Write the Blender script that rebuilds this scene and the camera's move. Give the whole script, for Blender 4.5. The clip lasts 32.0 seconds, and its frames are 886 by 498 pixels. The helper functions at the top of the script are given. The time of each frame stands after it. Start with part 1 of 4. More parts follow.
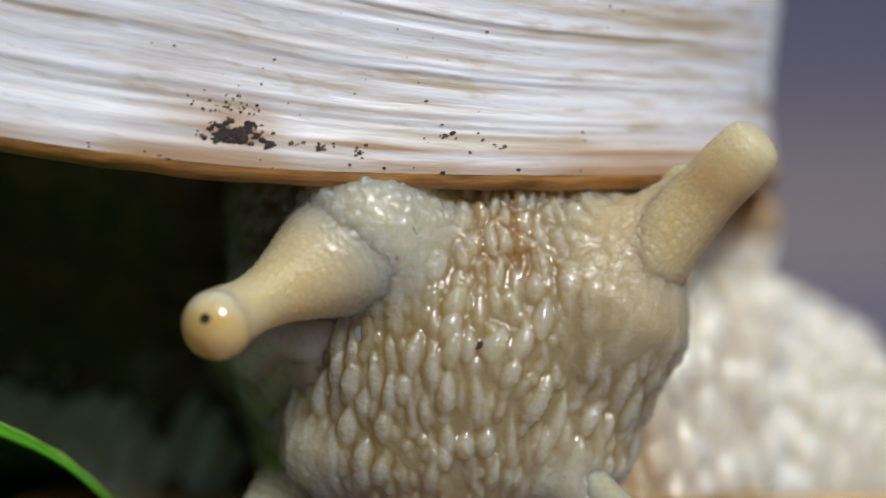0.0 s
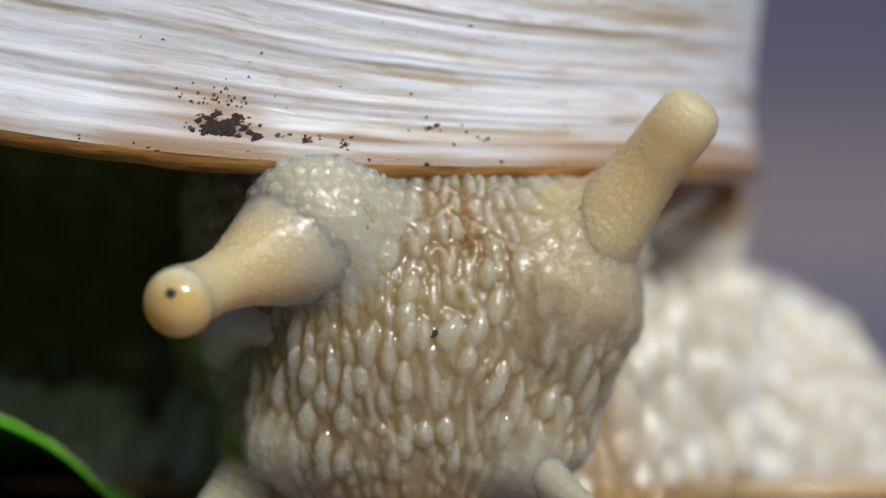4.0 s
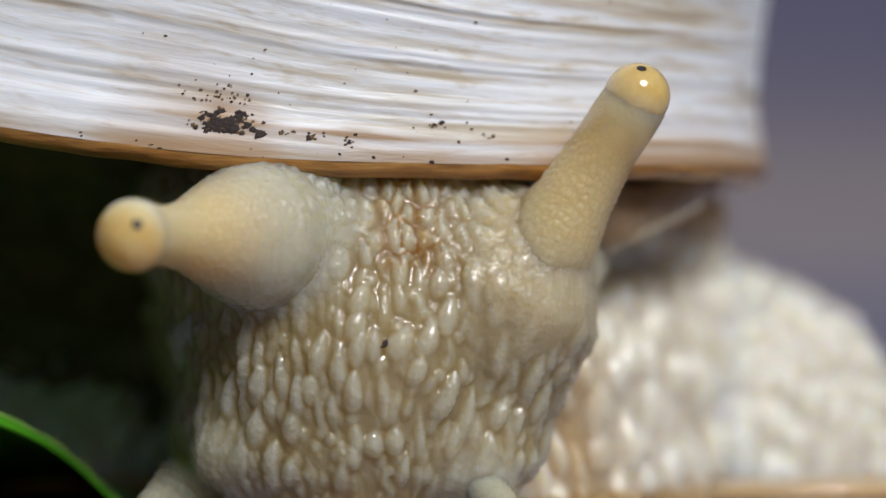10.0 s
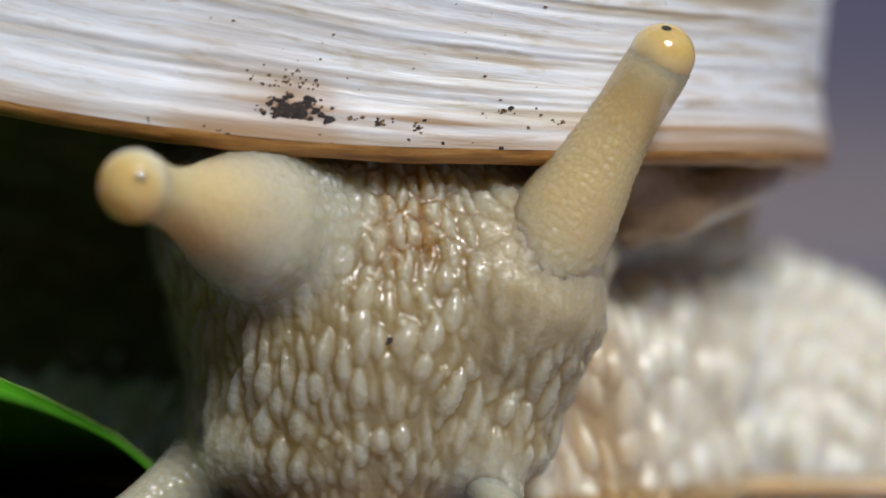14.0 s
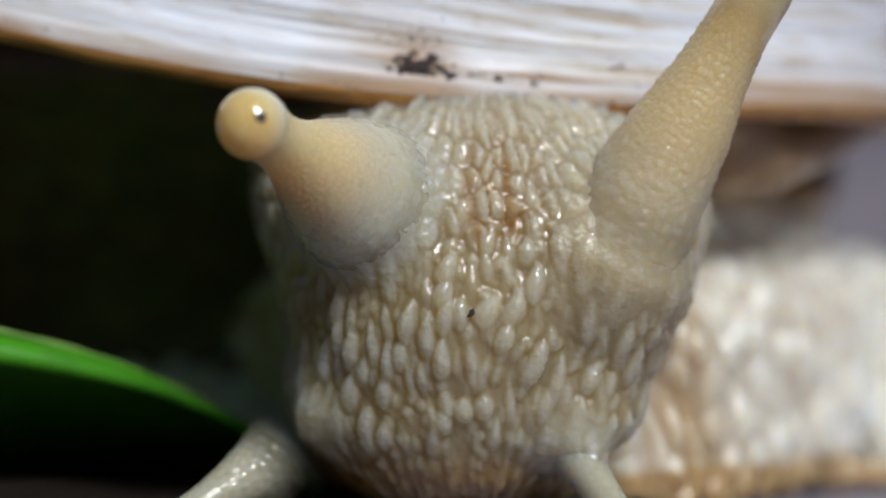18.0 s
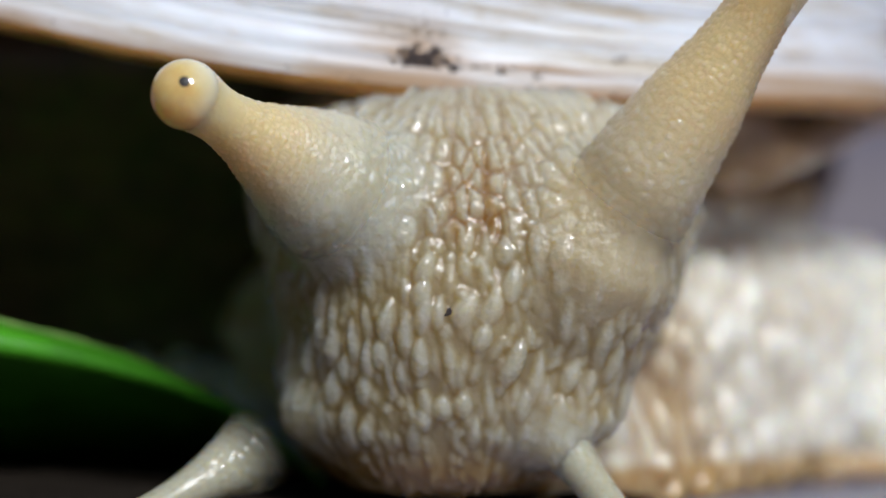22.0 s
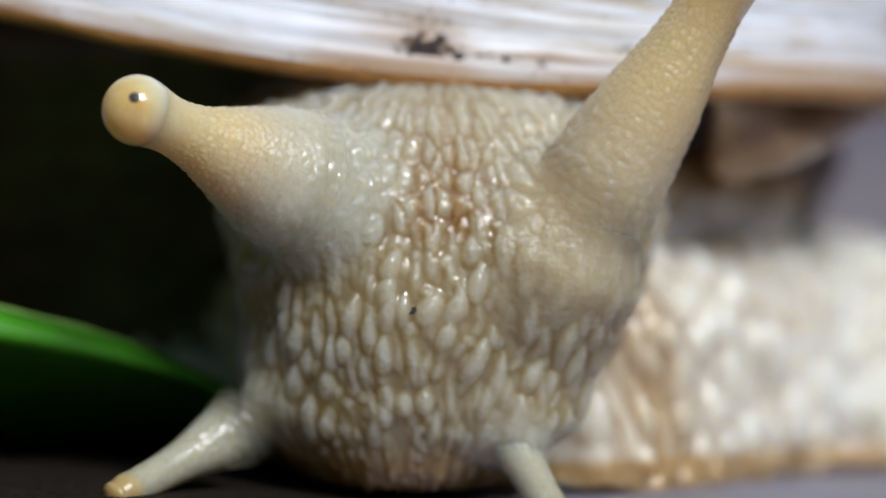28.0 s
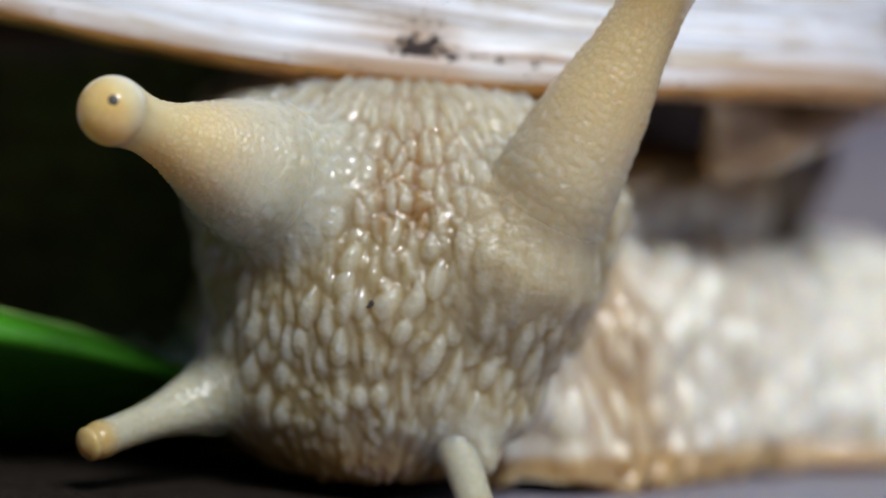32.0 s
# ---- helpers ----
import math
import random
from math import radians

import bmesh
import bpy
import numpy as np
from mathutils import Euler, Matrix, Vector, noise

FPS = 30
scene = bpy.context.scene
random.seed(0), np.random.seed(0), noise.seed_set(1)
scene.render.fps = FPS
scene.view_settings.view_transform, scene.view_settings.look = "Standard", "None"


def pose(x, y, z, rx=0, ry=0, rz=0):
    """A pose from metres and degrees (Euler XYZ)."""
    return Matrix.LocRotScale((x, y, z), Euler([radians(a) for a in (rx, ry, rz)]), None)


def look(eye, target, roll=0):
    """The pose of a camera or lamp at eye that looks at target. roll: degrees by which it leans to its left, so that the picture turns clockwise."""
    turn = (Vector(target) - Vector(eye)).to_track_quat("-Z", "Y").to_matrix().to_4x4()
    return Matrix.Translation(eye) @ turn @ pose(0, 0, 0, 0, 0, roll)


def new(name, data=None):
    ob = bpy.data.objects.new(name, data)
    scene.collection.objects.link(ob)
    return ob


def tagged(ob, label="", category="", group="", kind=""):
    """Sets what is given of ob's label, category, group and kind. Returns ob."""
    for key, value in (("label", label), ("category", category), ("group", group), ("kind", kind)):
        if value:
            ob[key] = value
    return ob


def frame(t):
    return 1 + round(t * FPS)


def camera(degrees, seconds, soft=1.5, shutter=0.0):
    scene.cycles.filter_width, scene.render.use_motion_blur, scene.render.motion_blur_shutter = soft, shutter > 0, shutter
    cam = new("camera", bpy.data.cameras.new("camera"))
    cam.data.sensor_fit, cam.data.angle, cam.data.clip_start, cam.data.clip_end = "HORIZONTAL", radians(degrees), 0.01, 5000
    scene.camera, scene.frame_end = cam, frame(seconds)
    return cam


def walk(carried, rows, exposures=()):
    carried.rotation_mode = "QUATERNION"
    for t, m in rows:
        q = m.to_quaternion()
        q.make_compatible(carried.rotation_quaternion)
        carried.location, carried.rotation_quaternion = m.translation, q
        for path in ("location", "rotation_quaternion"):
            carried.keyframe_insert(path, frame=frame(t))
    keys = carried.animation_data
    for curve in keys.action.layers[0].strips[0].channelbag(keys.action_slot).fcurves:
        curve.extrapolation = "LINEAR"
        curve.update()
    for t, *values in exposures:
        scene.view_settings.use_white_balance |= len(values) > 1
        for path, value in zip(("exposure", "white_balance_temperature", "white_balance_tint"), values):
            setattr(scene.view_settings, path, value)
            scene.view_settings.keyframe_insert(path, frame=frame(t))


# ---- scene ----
MM = 0.001
FOCUS = 55.2

CAMERA_ROWS = [
    (0, 0.02, -55.00, 0.31),
    (0.5, 0.06, -55.25, 0.27),
    (1, 0.15, -55.50, 0.25),
    (1.5, 0.20, -55.62, 0.21),
    (2, 0.26, -55.75, 0.17),
    (3, 0.31, -56.00, 0.13),
    (3.5, 0.31, -55.98, 0.13),
    (5.5, 0.30, -55.92, 0.13),
    (6, 0.29, -55.90, 0.15),
    (7, 0.30, -55.83, 0.15),
    (8, 0.29, -55.77, 0.14),
    (9, 0.27, -55.70, 0.11),
    (10, 0.22, -55.50, 0.10),
    (11, 0.13, -55.30, 0.08),
    (12, 0.06, -55.15, 0.07),
    (13, -0.02, -55.00, -0.00),
    (13.5, -0.27, -55.00, -0.02),
    (14, -1.04, -55.00, -0.04),
    (14.5, -2.24, -55.30, -0.02),
    (16.5, -3.09, -57.90, 0.03),
    (17, -3.14, -58.10, 0.00),
    (18, -3.24, -58.45, -0.07),
    (19, -3.30, -58.80, -0.07),
    (20, -3.33, -58.88, -0.08),
    (21, -3.36, -58.95, -0.13),
    (22, -3.31, -59.03, -0.20),
    (23, -3.30, -59.10, -0.26),
    (24, -3.31, -59.10, -0.29),
    (25, -3.40, -59.10, -0.33),
    (25.5, -3.41, -59.10, -0.34),
    (27.5, -3.40, -59.10, -0.43),
    (28, -3.40, -59.10, -0.43),
    (29, -3.36, -59.10, -0.50),
    (30, -3.38, -59.10, -0.55),
    (31, -3.33, -59.10, -0.48),
    (32, -3.28, -59.10, -0.41),
]
HEAD_ROWS = [
    (0, 0.28, 0.15, -0.26, -5.00, 2.42, 8.00),
    (0.5, 0.19, 0.00, -0.24, -5.00, 2.40, 8.00),
    (1, 0.12, -0.16, -0.18, -5.00, 2.29, 8.00),
    (1.5, 0.01, -0.24, -0.14, -5.00, 2.05, 8.00),
    (2, -0.04, -0.32, -0.14, -5.00, 1.62, 8.00),
    (3, -0.16, -0.58, -0.18, -5.00, 0.53, 8.00),
    (3.5, -0.23, -0.57, -0.21, -5.00, 0.19, 8.00),
    (5.5, -0.44, -0.52, -0.35, -5.00, 0.08, 8.00),
    (6, -0.51, -0.50, -0.35, -5.00, 0.31, 8.00),
    (7, -0.69, -0.45, -0.36, -4.86, 0.89, 8.00),
    (8, -0.87, -0.40, -0.38, -4.71, 1.10, 8.00),
    (9, -1.05, -0.50, -0.41, -4.57, 1.02, 8.00),
    (10, -1.26, -0.47, -0.45, -4.43, 0.65, 8.00),
    (11, -1.54, -0.44, -0.47, -4.29, -0.06, 8.00),
    (12, -1.81, -0.41, -0.48, -4.14, -0.46, 8.00),
    (13, -2.10, -0.37, -0.54, -4.00, -0.30, 7.64),
    (13.5, -2.26, -0.34, -0.53, -3.67, -0.16, 6.89),
    (14, -2.43, -0.30, -0.52, -3.33, -0.03, 6.30),
    (14.5, -2.52, -0.42, -0.44, -3.00, 0.07, 5.80),
    (16.5, -2.91, -2.37, -0.08, -1.67, -0.03, 2.35),
    (17, -2.97, -2.54, -0.06, -1.33, -0.06, 2.04),
    (18, -3.13, -2.82, -0.06, -0.67, -0.09, 1.09),
    (19, -3.30, -3.10, -0.07, 0.00, -0.05, -0.11),
    (20, -3.49, -3.07, -0.10, 0.33, -0.03, -1.11),
    (21, -3.63, -3.05, -0.15, 0.67, -0.00, -1.63),
    (22, -3.59, -3.03, -0.17, 1.00, 0.10, -1.94),
    (23, -3.59, -3.01, -0.18, 1.33, 0.30, -2.29),
    (24, -3.68, -2.92, -0.19, 1.67, 0.56, -2.46),
    (25, -3.88, -2.91, -0.22, 2.00, 0.71, -2.15),
    (25.5, -3.96, -2.91, -0.24, 2.07, 0.77, -1.97),
    (27.5, -4.23, -2.90, -0.34, 2.36, 1.69, -0.98),
    (28, -4.30, -2.90, -0.36, 2.43, 1.90, -0.79),
    (29, -4.38, -2.89, -0.38, 2.57, 2.79, -0.39),
    (30, -4.48, -2.88, -0.38, 2.71, 4.00, -0.55),
    (31, -4.68, -2.87, -0.28, 2.86, 4.00, -1.05),
    (32, -4.92, -2.85, -0.21, 3.00, 4.00, -1.51),
]
EYE_TENTACLE_A = [
    (0, -3.96, -1.28, -1.02, -0.693, -0.592, -0.412),
    (0.5, -4.02, -1.51, -0.92, -0.686, -0.615, -0.390),
    (1, -4.05, -1.69, -0.88, -0.678, -0.619, -0.395),
    (1.5, -4.10, -1.76, -0.94, -0.663, -0.619, -0.421),
    (2, -4.11, -1.83, -1.00, -0.654, -0.619, -0.436),
    (3, -4.19, -2.14, -0.99, -0.646, -0.638, -0.420),
    (3.5, -4.27, -2.22, -0.94, -0.643, -0.657, -0.394),
    (5.5, -4.39, -2.70, -0.08, -0.609, -0.782, -0.129),
    (6, -4.40, -2.77, 0.16, -0.592, -0.803, -0.069),
    (7, -4.48, -2.88, 0.46, -0.559, -0.829, 0.006),
    (8, -4.68, -2.90, 0.51, -0.555, -0.832, 0.022),
    (9, -4.87, -3.06, 0.37, -0.550, -0.835, -0.006),
    (10, -5.11, -3.13, 0.33, -0.544, -0.839, -0.005),
    (11, -5.56, -3.09, 0.21, -0.572, -0.820, -0.025),
    (12, -5.89, -3.13, 0.27, -0.572, -0.820, -0.005),
    (13, -6.08, -3.26, 0.38, -0.540, -0.841, 0.031),
    (13.5, -6.20, -3.14, 0.72, -0.540, -0.835, 0.106),
    (14, -6.31, -3.00, 1.03, -0.535, -0.827, 0.174),
    (14.5, -6.28, -3.08, 1.29, -0.518, -0.828, 0.214),
    (16.5, -6.49, -4.70, 2.02, -0.509, -0.803, 0.310),
    (17, -6.51, -4.88, 2.07, -0.501, -0.806, 0.316),
    (18, -6.58, -5.17, 2.11, -0.483, -0.814, 0.323),
    (19, -6.94, -5.28, 2.17, -0.534, -0.776, 0.337),
    (20, -7.48, -4.84, 2.45, -0.617, -0.674, 0.406),
    (21, -7.75, -4.71, 2.48, -0.643, -0.641, 0.419),
    (22, -7.91, -4.49, 2.56, -0.683, -0.586, 0.435),
    (23, -7.81, -4.63, 2.58, -0.655, -0.618, 0.435),
    (24, -7.89, -4.65, 2.54, -0.647, -0.636, 0.420),
    (25, -8.25, -4.76, 2.20, -0.675, -0.653, 0.343),
    (25.5, -8.41, -4.79, 1.97, -0.693, -0.659, 0.294),
    (27.5, -8.79, -4.68, 1.93, -0.717, -0.629, 0.302),
    (28, -8.87, -4.60, 2.05, -0.720, -0.610, 0.332),
    (29, -9.01, -4.56, 1.98, -0.735, -0.600, 0.315),
    (30, -8.85, -4.90, 1.82, -0.681, -0.680, 0.272),
    (31, -8.97, -4.98, 1.84, -0.665, -0.703, 0.253),
    (32, -9.15, -4.95, 2.04, -0.653, -0.703, 0.282),
]
EYE_TENTACLE_B = [
    (0, 5.58, 0.71, 2.12, 0.657, -0.236, 0.716),
    (0.5, 5.38, 0.55, 2.23, 0.626, -0.238, 0.742),
    (1, 5.24, 0.39, 2.30, 0.612, -0.243, 0.752),
    (1.5, 5.09, 0.30, 2.42, 0.598, -0.242, 0.764),
    (2, 5.11, 0.23, 2.40, 0.614, -0.241, 0.752),
    (3, 4.97, -0.04, 2.44, 0.609, -0.241, 0.756),
    (3.5, 4.89, -0.03, 2.51, 0.597, -0.238, 0.766),
    (5.5, 4.48, 0.02, 2.66, 0.526, -0.233, 0.818),
    (6, 4.39, 0.04, 2.70, 0.516, -0.230, 0.825),
    (7, 4.23, 0.09, 2.76, 0.509, -0.223, 0.831),
    (8, 4.03, 0.14, 2.81, 0.497, -0.221, 0.839),
    (9, 3.88, 0.03, 2.69, 0.511, -0.228, 0.829),
    (10, 3.71, 0.07, 2.81, 0.505, -0.218, 0.835),
    (11, 3.42, 0.11, 3.09, 0.477, -0.206, 0.854),
    (12, 3.24, 0.16, 3.44, 0.463, -0.184, 0.867),
    (13, 3.30, 0.20, 3.30, 0.525, -0.177, 0.833),
    (13.5, 3.17, 0.14, 3.28, 0.528, -0.188, 0.828),
    (14, 2.87, 0.10, 3.36, 0.499, -0.200, 0.843),
    (14.5, 2.85, -0.05, 3.52, 0.500, -0.197, 0.843),
    (16.5, 3.23, -2.24, 4.46, 0.551, -0.178, 0.816),
    (17, 3.00, -2.43, 4.66, 0.514, -0.178, 0.839),
    (18, 2.65, -2.80, 4.88, 0.471, -0.182, 0.863),
    (19, 2.82, -3.21, 5.02, 0.502, -0.184, 0.845),
    (20, 2.92, -3.33, 5.06, 0.528, -0.192, 0.827),
    (21, 2.97, -3.40, 5.09, 0.542, -0.197, 0.817),
    (22, 3.08, -3.45, 5.05, 0.550, -0.204, 0.810),
    (23, 3.01, -3.50, 5.01, 0.542, -0.213, 0.813),
    (24, 2.81, -3.45, 5.03, 0.527, -0.220, 0.821),
    (25, 2.54, -3.44, 5.02, 0.518, -0.222, 0.826),
    (25.5, 2.45, -3.42, 5.02, 0.516, -0.221, 0.828),
    (27.5, 2.17, -3.33, 4.96, 0.511, -0.215, 0.832),
    (28, 2.10, -3.32, 4.96, 0.509, -0.213, 0.834),
    (29, 1.88, -3.28, 4.93, 0.491, -0.214, 0.844),
    (30, 1.60, -3.31, 4.89, 0.468, -0.220, 0.856),
    (31, 1.34, -3.36, 4.97, 0.460, -0.227, 0.858),
    (32, 1.11, -3.40, 5.02, 0.462, -0.233, 0.856),
]
LOWER_TENTACLE_A = [
    (0, -4.97, 0.60, -6.17, -0.695, -0.406, -0.593),
    (0.5, -5.02, 0.45, -6.19, -0.690, -0.408, -0.598),
    (1, -5.04, 0.29, -6.18, -0.680, -0.410, -0.608),
    (1.5, -5.08, 0.21, -6.17, -0.671, -0.412, -0.617),
    (2, -5.11, 0.13, -6.18, -0.673, -0.413, -0.614),
    (3, -5.23, -0.12, -6.13, -0.687, -0.417, -0.596),
    (3.5, -5.33, -0.11, -6.12, -0.695, -0.416, -0.586),
    (5.5, -5.75, -0.06, -6.08, -0.730, -0.412, -0.545),
    (6, -5.87, -0.05, -6.06, -0.736, -0.411, -0.538),
    (7, -6.09, -0.03, -6.05, -0.735, -0.415, -0.536),
    (8, -6.34, -0.01, -6.06, -0.737, -0.419, -0.531),
    (9, -6.57, -0.14, -6.06, -0.742, -0.420, -0.523),
    (10, -6.72, -0.13, -6.03, -0.741, -0.429, -0.516),
    (11, -6.92, -0.12, -6.00, -0.740, -0.437, -0.511),
    (12, -7.11, -0.11, -5.97, -0.736, -0.448, -0.508),
    (13, -7.28, -0.10, -6.00, -0.726, -0.460, -0.512),
    (13.5, -7.34, -0.11, -5.74, -0.728, -0.490, -0.479),
    (14, -7.90, -0.12, -5.48, -0.773, -0.483, -0.412),
    (14.5, -8.16, -0.24, -5.42, -0.782, -0.473, -0.406),
    (16.5, -8.39, -2.29, -5.32, -0.747, -0.499, -0.440),
    (17, -8.45, -2.47, -5.32, -0.743, -0.502, -0.443),
    (18, -8.57, -2.79, -5.33, -0.736, -0.511, -0.445),
    (19, -8.66, -3.10, -5.28, -0.729, -0.525, -0.438),
    (20, -8.83, -3.08, -5.24, -0.732, -0.529, -0.429),
    (21, -9.01, -3.05, -5.26, -0.737, -0.529, -0.422),
    (22, -9.10, -3.03, -5.28, -0.744, -0.521, -0.418),
    (23, -9.22, -3.00, -5.30, -0.752, -0.513, -0.413),
    (24, -9.27, -2.90, -5.31, -0.747, -0.516, -0.419),
    (25, -9.38, -2.89, -5.32, -0.739, -0.523, -0.425),
    (25.5, -9.42, -2.88, -5.30, -0.736, -0.528, -0.423),
    (27.5, -9.36, -2.96, -5.16, -0.706, -0.576, -0.411),
    (28, -9.34, -2.95, -4.98, -0.705, -0.592, -0.389),
    (29, -9.28, -3.04, -4.62, -0.696, -0.634, -0.338),
    (30, -9.41, -3.03, -4.21, -0.709, -0.651, -0.271),
    (31, -9.49, -3.01, -3.95, -0.705, -0.666, -0.245),
    (32, -9.71, -3.00, -3.97, -0.700, -0.664, -0.263),
]
LOWER_TENTACLE_B = [
    (0, 3.88, 0.30, -5.01, 0.656, -0.543, -0.524),
    (0.5, 3.80, 0.11, -5.02, 0.651, -0.548, -0.525),
    (1, 3.75, -0.08, -5.00, 0.648, -0.550, -0.527),
    (1.5, 3.69, -0.19, -5.00, 0.644, -0.551, -0.531),
    (2, 3.61, -0.30, -5.00, 0.634, -0.562, -0.532),
    (3, 3.40, -0.62, -4.94, 0.610, -0.593, -0.526),
    (3.5, 3.31, -0.61, -4.97, 0.601, -0.596, -0.532),
    (5.5, 2.92, -0.56, -5.07, 0.574, -0.617, -0.539),
    (6, 2.81, -0.55, -5.08, 0.568, -0.620, -0.541),
    (7, 2.60, -0.50, -5.11, 0.566, -0.620, -0.544),
    (8, 2.37, -0.45, -5.15, 0.557, -0.621, -0.551),
    (9, 2.12, -0.54, -5.20, 0.540, -0.625, -0.564),
    (10, 1.85, -0.51, -5.26, 0.523, -0.626, -0.579),
    (11, 1.54, -0.47, -5.33, 0.501, -0.624, -0.599),
    (12, 1.25, -0.44, -5.39, 0.488, -0.621, -0.613),
    (13, 0.96, -0.40, -5.51, 0.480, -0.613, -0.628),
    (13.5, 1.03, -0.36, -5.53, 0.522, -0.590, -0.616),
    (14, 0.60, -0.32, -5.56, 0.463, -0.607, -0.646),
    (14.5, 0.47, -0.44, -5.45, 0.451, -0.615, -0.647),
    (16.5, 0.11, -2.39, -5.26, 0.410, -0.601, -0.686),
    (17, 0.12, -2.55, -5.25, 0.421, -0.594, -0.685),
    (18, 0.13, -2.83, -5.25, 0.448, -0.583, -0.678),
    (19, 0.17, -3.10, -5.18, 0.489, -0.575, -0.656),
    (20, 0.09, -3.08, -5.18, 0.506, -0.568, -0.649),
    (21, 0.02, -3.05, -5.23, 0.513, -0.564, -0.648),
    (22, 0.02, -3.03, -5.30, 0.500, -0.561, -0.660),
    (23, -0.01, -3.00, -5.35, 0.489, -0.560, -0.669),
    (24, -0.23, -2.90, -5.42, 0.457, -0.562, -0.689),
    (25, -0.52, -2.89, -5.48, 0.438, -0.566, -0.698),
    (25.5, -0.64, -2.88, -5.50, 0.432, -0.568, -0.700),
    (27.5, -1.04, -2.86, -5.53, 0.425, -0.586, -0.690),
    (28, -1.25, -2.85, -5.53, 0.401, -0.596, -0.695),
    (29, -1.58, -2.84, -5.57, 0.355, -0.609, -0.709),
    (30, -1.96, -2.83, -5.60, 0.298, -0.622, -0.724),
    (31, -2.27, -2.81, -5.53, 0.264, -0.623, -0.736),
    (32, -2.57, -2.80, -5.47, 0.241, -0.623, -0.744),
]
SHELL_ROWS = [
    (0, 0.00),
    (13, 0.00),
    (13.5, 0.04),
    (14, 0.10),
    (14.5, 0.22),
    (16.5, 0.82),
    (17, 0.92),
    (18, 1.05),
    (19, 1.10),
    (32, 1.10),
]

# ---- camera ----
cam = camera(16.55, 32.0, soft=1.5)
cam.data.dof.use_dof = True
cam.data.dof.focus_distance = FOCUS * MM
cam.data.dof.aperture_fstop = 42.0
walk(cam, [(t, pose(x * MM, y * MM, z * MM, 90, 0, 0)) for t, x, y, z in CAMERA_ROWS], [(0, -0.06, 6450, 10), (13, -0.06, 6450, 10), (17, -0.08, 6200, 10), (20, 0.14, 6050, 10), (32, 0.12, 6050, 10)])

# ---- light: open sky and a broad soft sun in front of the snail ----
SUN_WAY = Vector((0.32, -0.68, 0.66)).normalized()
world = bpy.data.worlds.new("world")
scene.world = world
world.use_nodes = True
wn = world.node_tree.nodes
sky = wn.new("ShaderNodeTexSky")
sky.sky_type = "NISHITA"
sky.sun_disc = False
sky.sun_elevation = math.asin(SUN_WAY.z)
sky.sun_rotation = math.atan2(SUN_WAY.x, SUN_WAY.y)
wn["Background"].inputs["Strength"].default_value = 0.075
world.node_tree.links.new(sky.outputs["Color"], wn["Background"].inputs["Color"])
sun_data = bpy.data.lights.new("sun", "SUN")
sun_data.energy = 2.8
sun_data.angle = radians(19)
sun_data.color = (1.0, 0.98, 0.96)
sun = new("sun", sun_data)
sun.matrix_world = look(SUN_WAY, (0, 0, 0))

# ---- materials ----


class Nodes:
    """A node material under way."""

    def __init__(self, name):
        self.mat = bpy.data.materials.new(name)
        self.mat.use_nodes = True
        self.tree = self.mat.node_tree
        self.bsdf = self.tree.nodes["Principled BSDF"]

    def add(self, kind, **values):
        node = self.tree.nodes.new(kind)
        for key, value in values.items():
            node.inputs[key.replace("_", " ")].default_value = value
        return node

    def link(self, a, b):
        self.tree.links.new(a, b)

    def put(self, **values):
        for key, value in values.items():
            self.bsdf.inputs[key.replace("_", " ")].default_value = value

    def coords(self, scale, source="Object"):
        tc = self.add("ShaderNodeTexCoord")
        mp = self.add("ShaderNodeMapping", Scale=scale)
        self.link(tc.outputs[source], mp.inputs["Vector"])
        return mp.outputs["Vector"]

    def noise(self, vec, scale, detail=4.0, rough=0.55, distortion=0.0):
        n = self.add("ShaderNodeTexNoise", Scale=scale, Detail=detail, Roughness=rough, Distortion=distortion)
        self.link(vec, n.inputs["Vector"])
        return n.outputs["Fac"]

    def ramp(self, fac, stops):
        r = self.tree.nodes.new("ShaderNodeValToRGB")
        el = r.color_ramp.elements
        while len(el) < len(stops):
            el.new(0.5)
        for e, (p, c) in zip(el, stops):
            e.position = p
            e.color = (*c, 1) if len(c) == 3 else c
        self.link(fac, r.inputs["Fac"])
        return r.outputs["Color"]

    def mix(self, fac, a, b, blend="MIX"):
        m = self.tree.nodes.new("ShaderNodeMix")
        m.data_type, m.blend_type = "RGBA", blend
        for sock, value in ((m.inputs["Factor"], fac), (m.inputs[6], a), (m.inputs[7], b)):
            if isinstance(value, (int, float)):
                sock.default_value = value
            elif isinstance(value, tuple):
                sock.default_value = (*value, 1)
            else:
                self.link(value, sock)
        return m.outputs[2]

    def maths(self, op, a, b=0.0):
        m = self.tree.nodes.new("ShaderNodeMath")
        m.operation = op
        for sock, value in zip(m.inputs, (a, b)):
            if isinstance(value, (int, float)):
                sock.default_value = value
            else:
                self.link(value, sock)
        return m.outputs[0]

    def attribute(self, name):
        a = self.tree.nodes.new("ShaderNodeAttribute")
        a.attribute_name = name
        return a.outputs["Fac"]

    def bump(self, height, strength, distance):
        b = self.add("ShaderNodeBump", Strength=strength, Distance=distance)
        self.link(height, b.inputs["Height"])
        self.link(b.outputs["Normal"], self.bsdf.inputs["Normal"])

    def colour(self, sock):
        self.link(sock, self.bsdf.inputs["Base Color"])


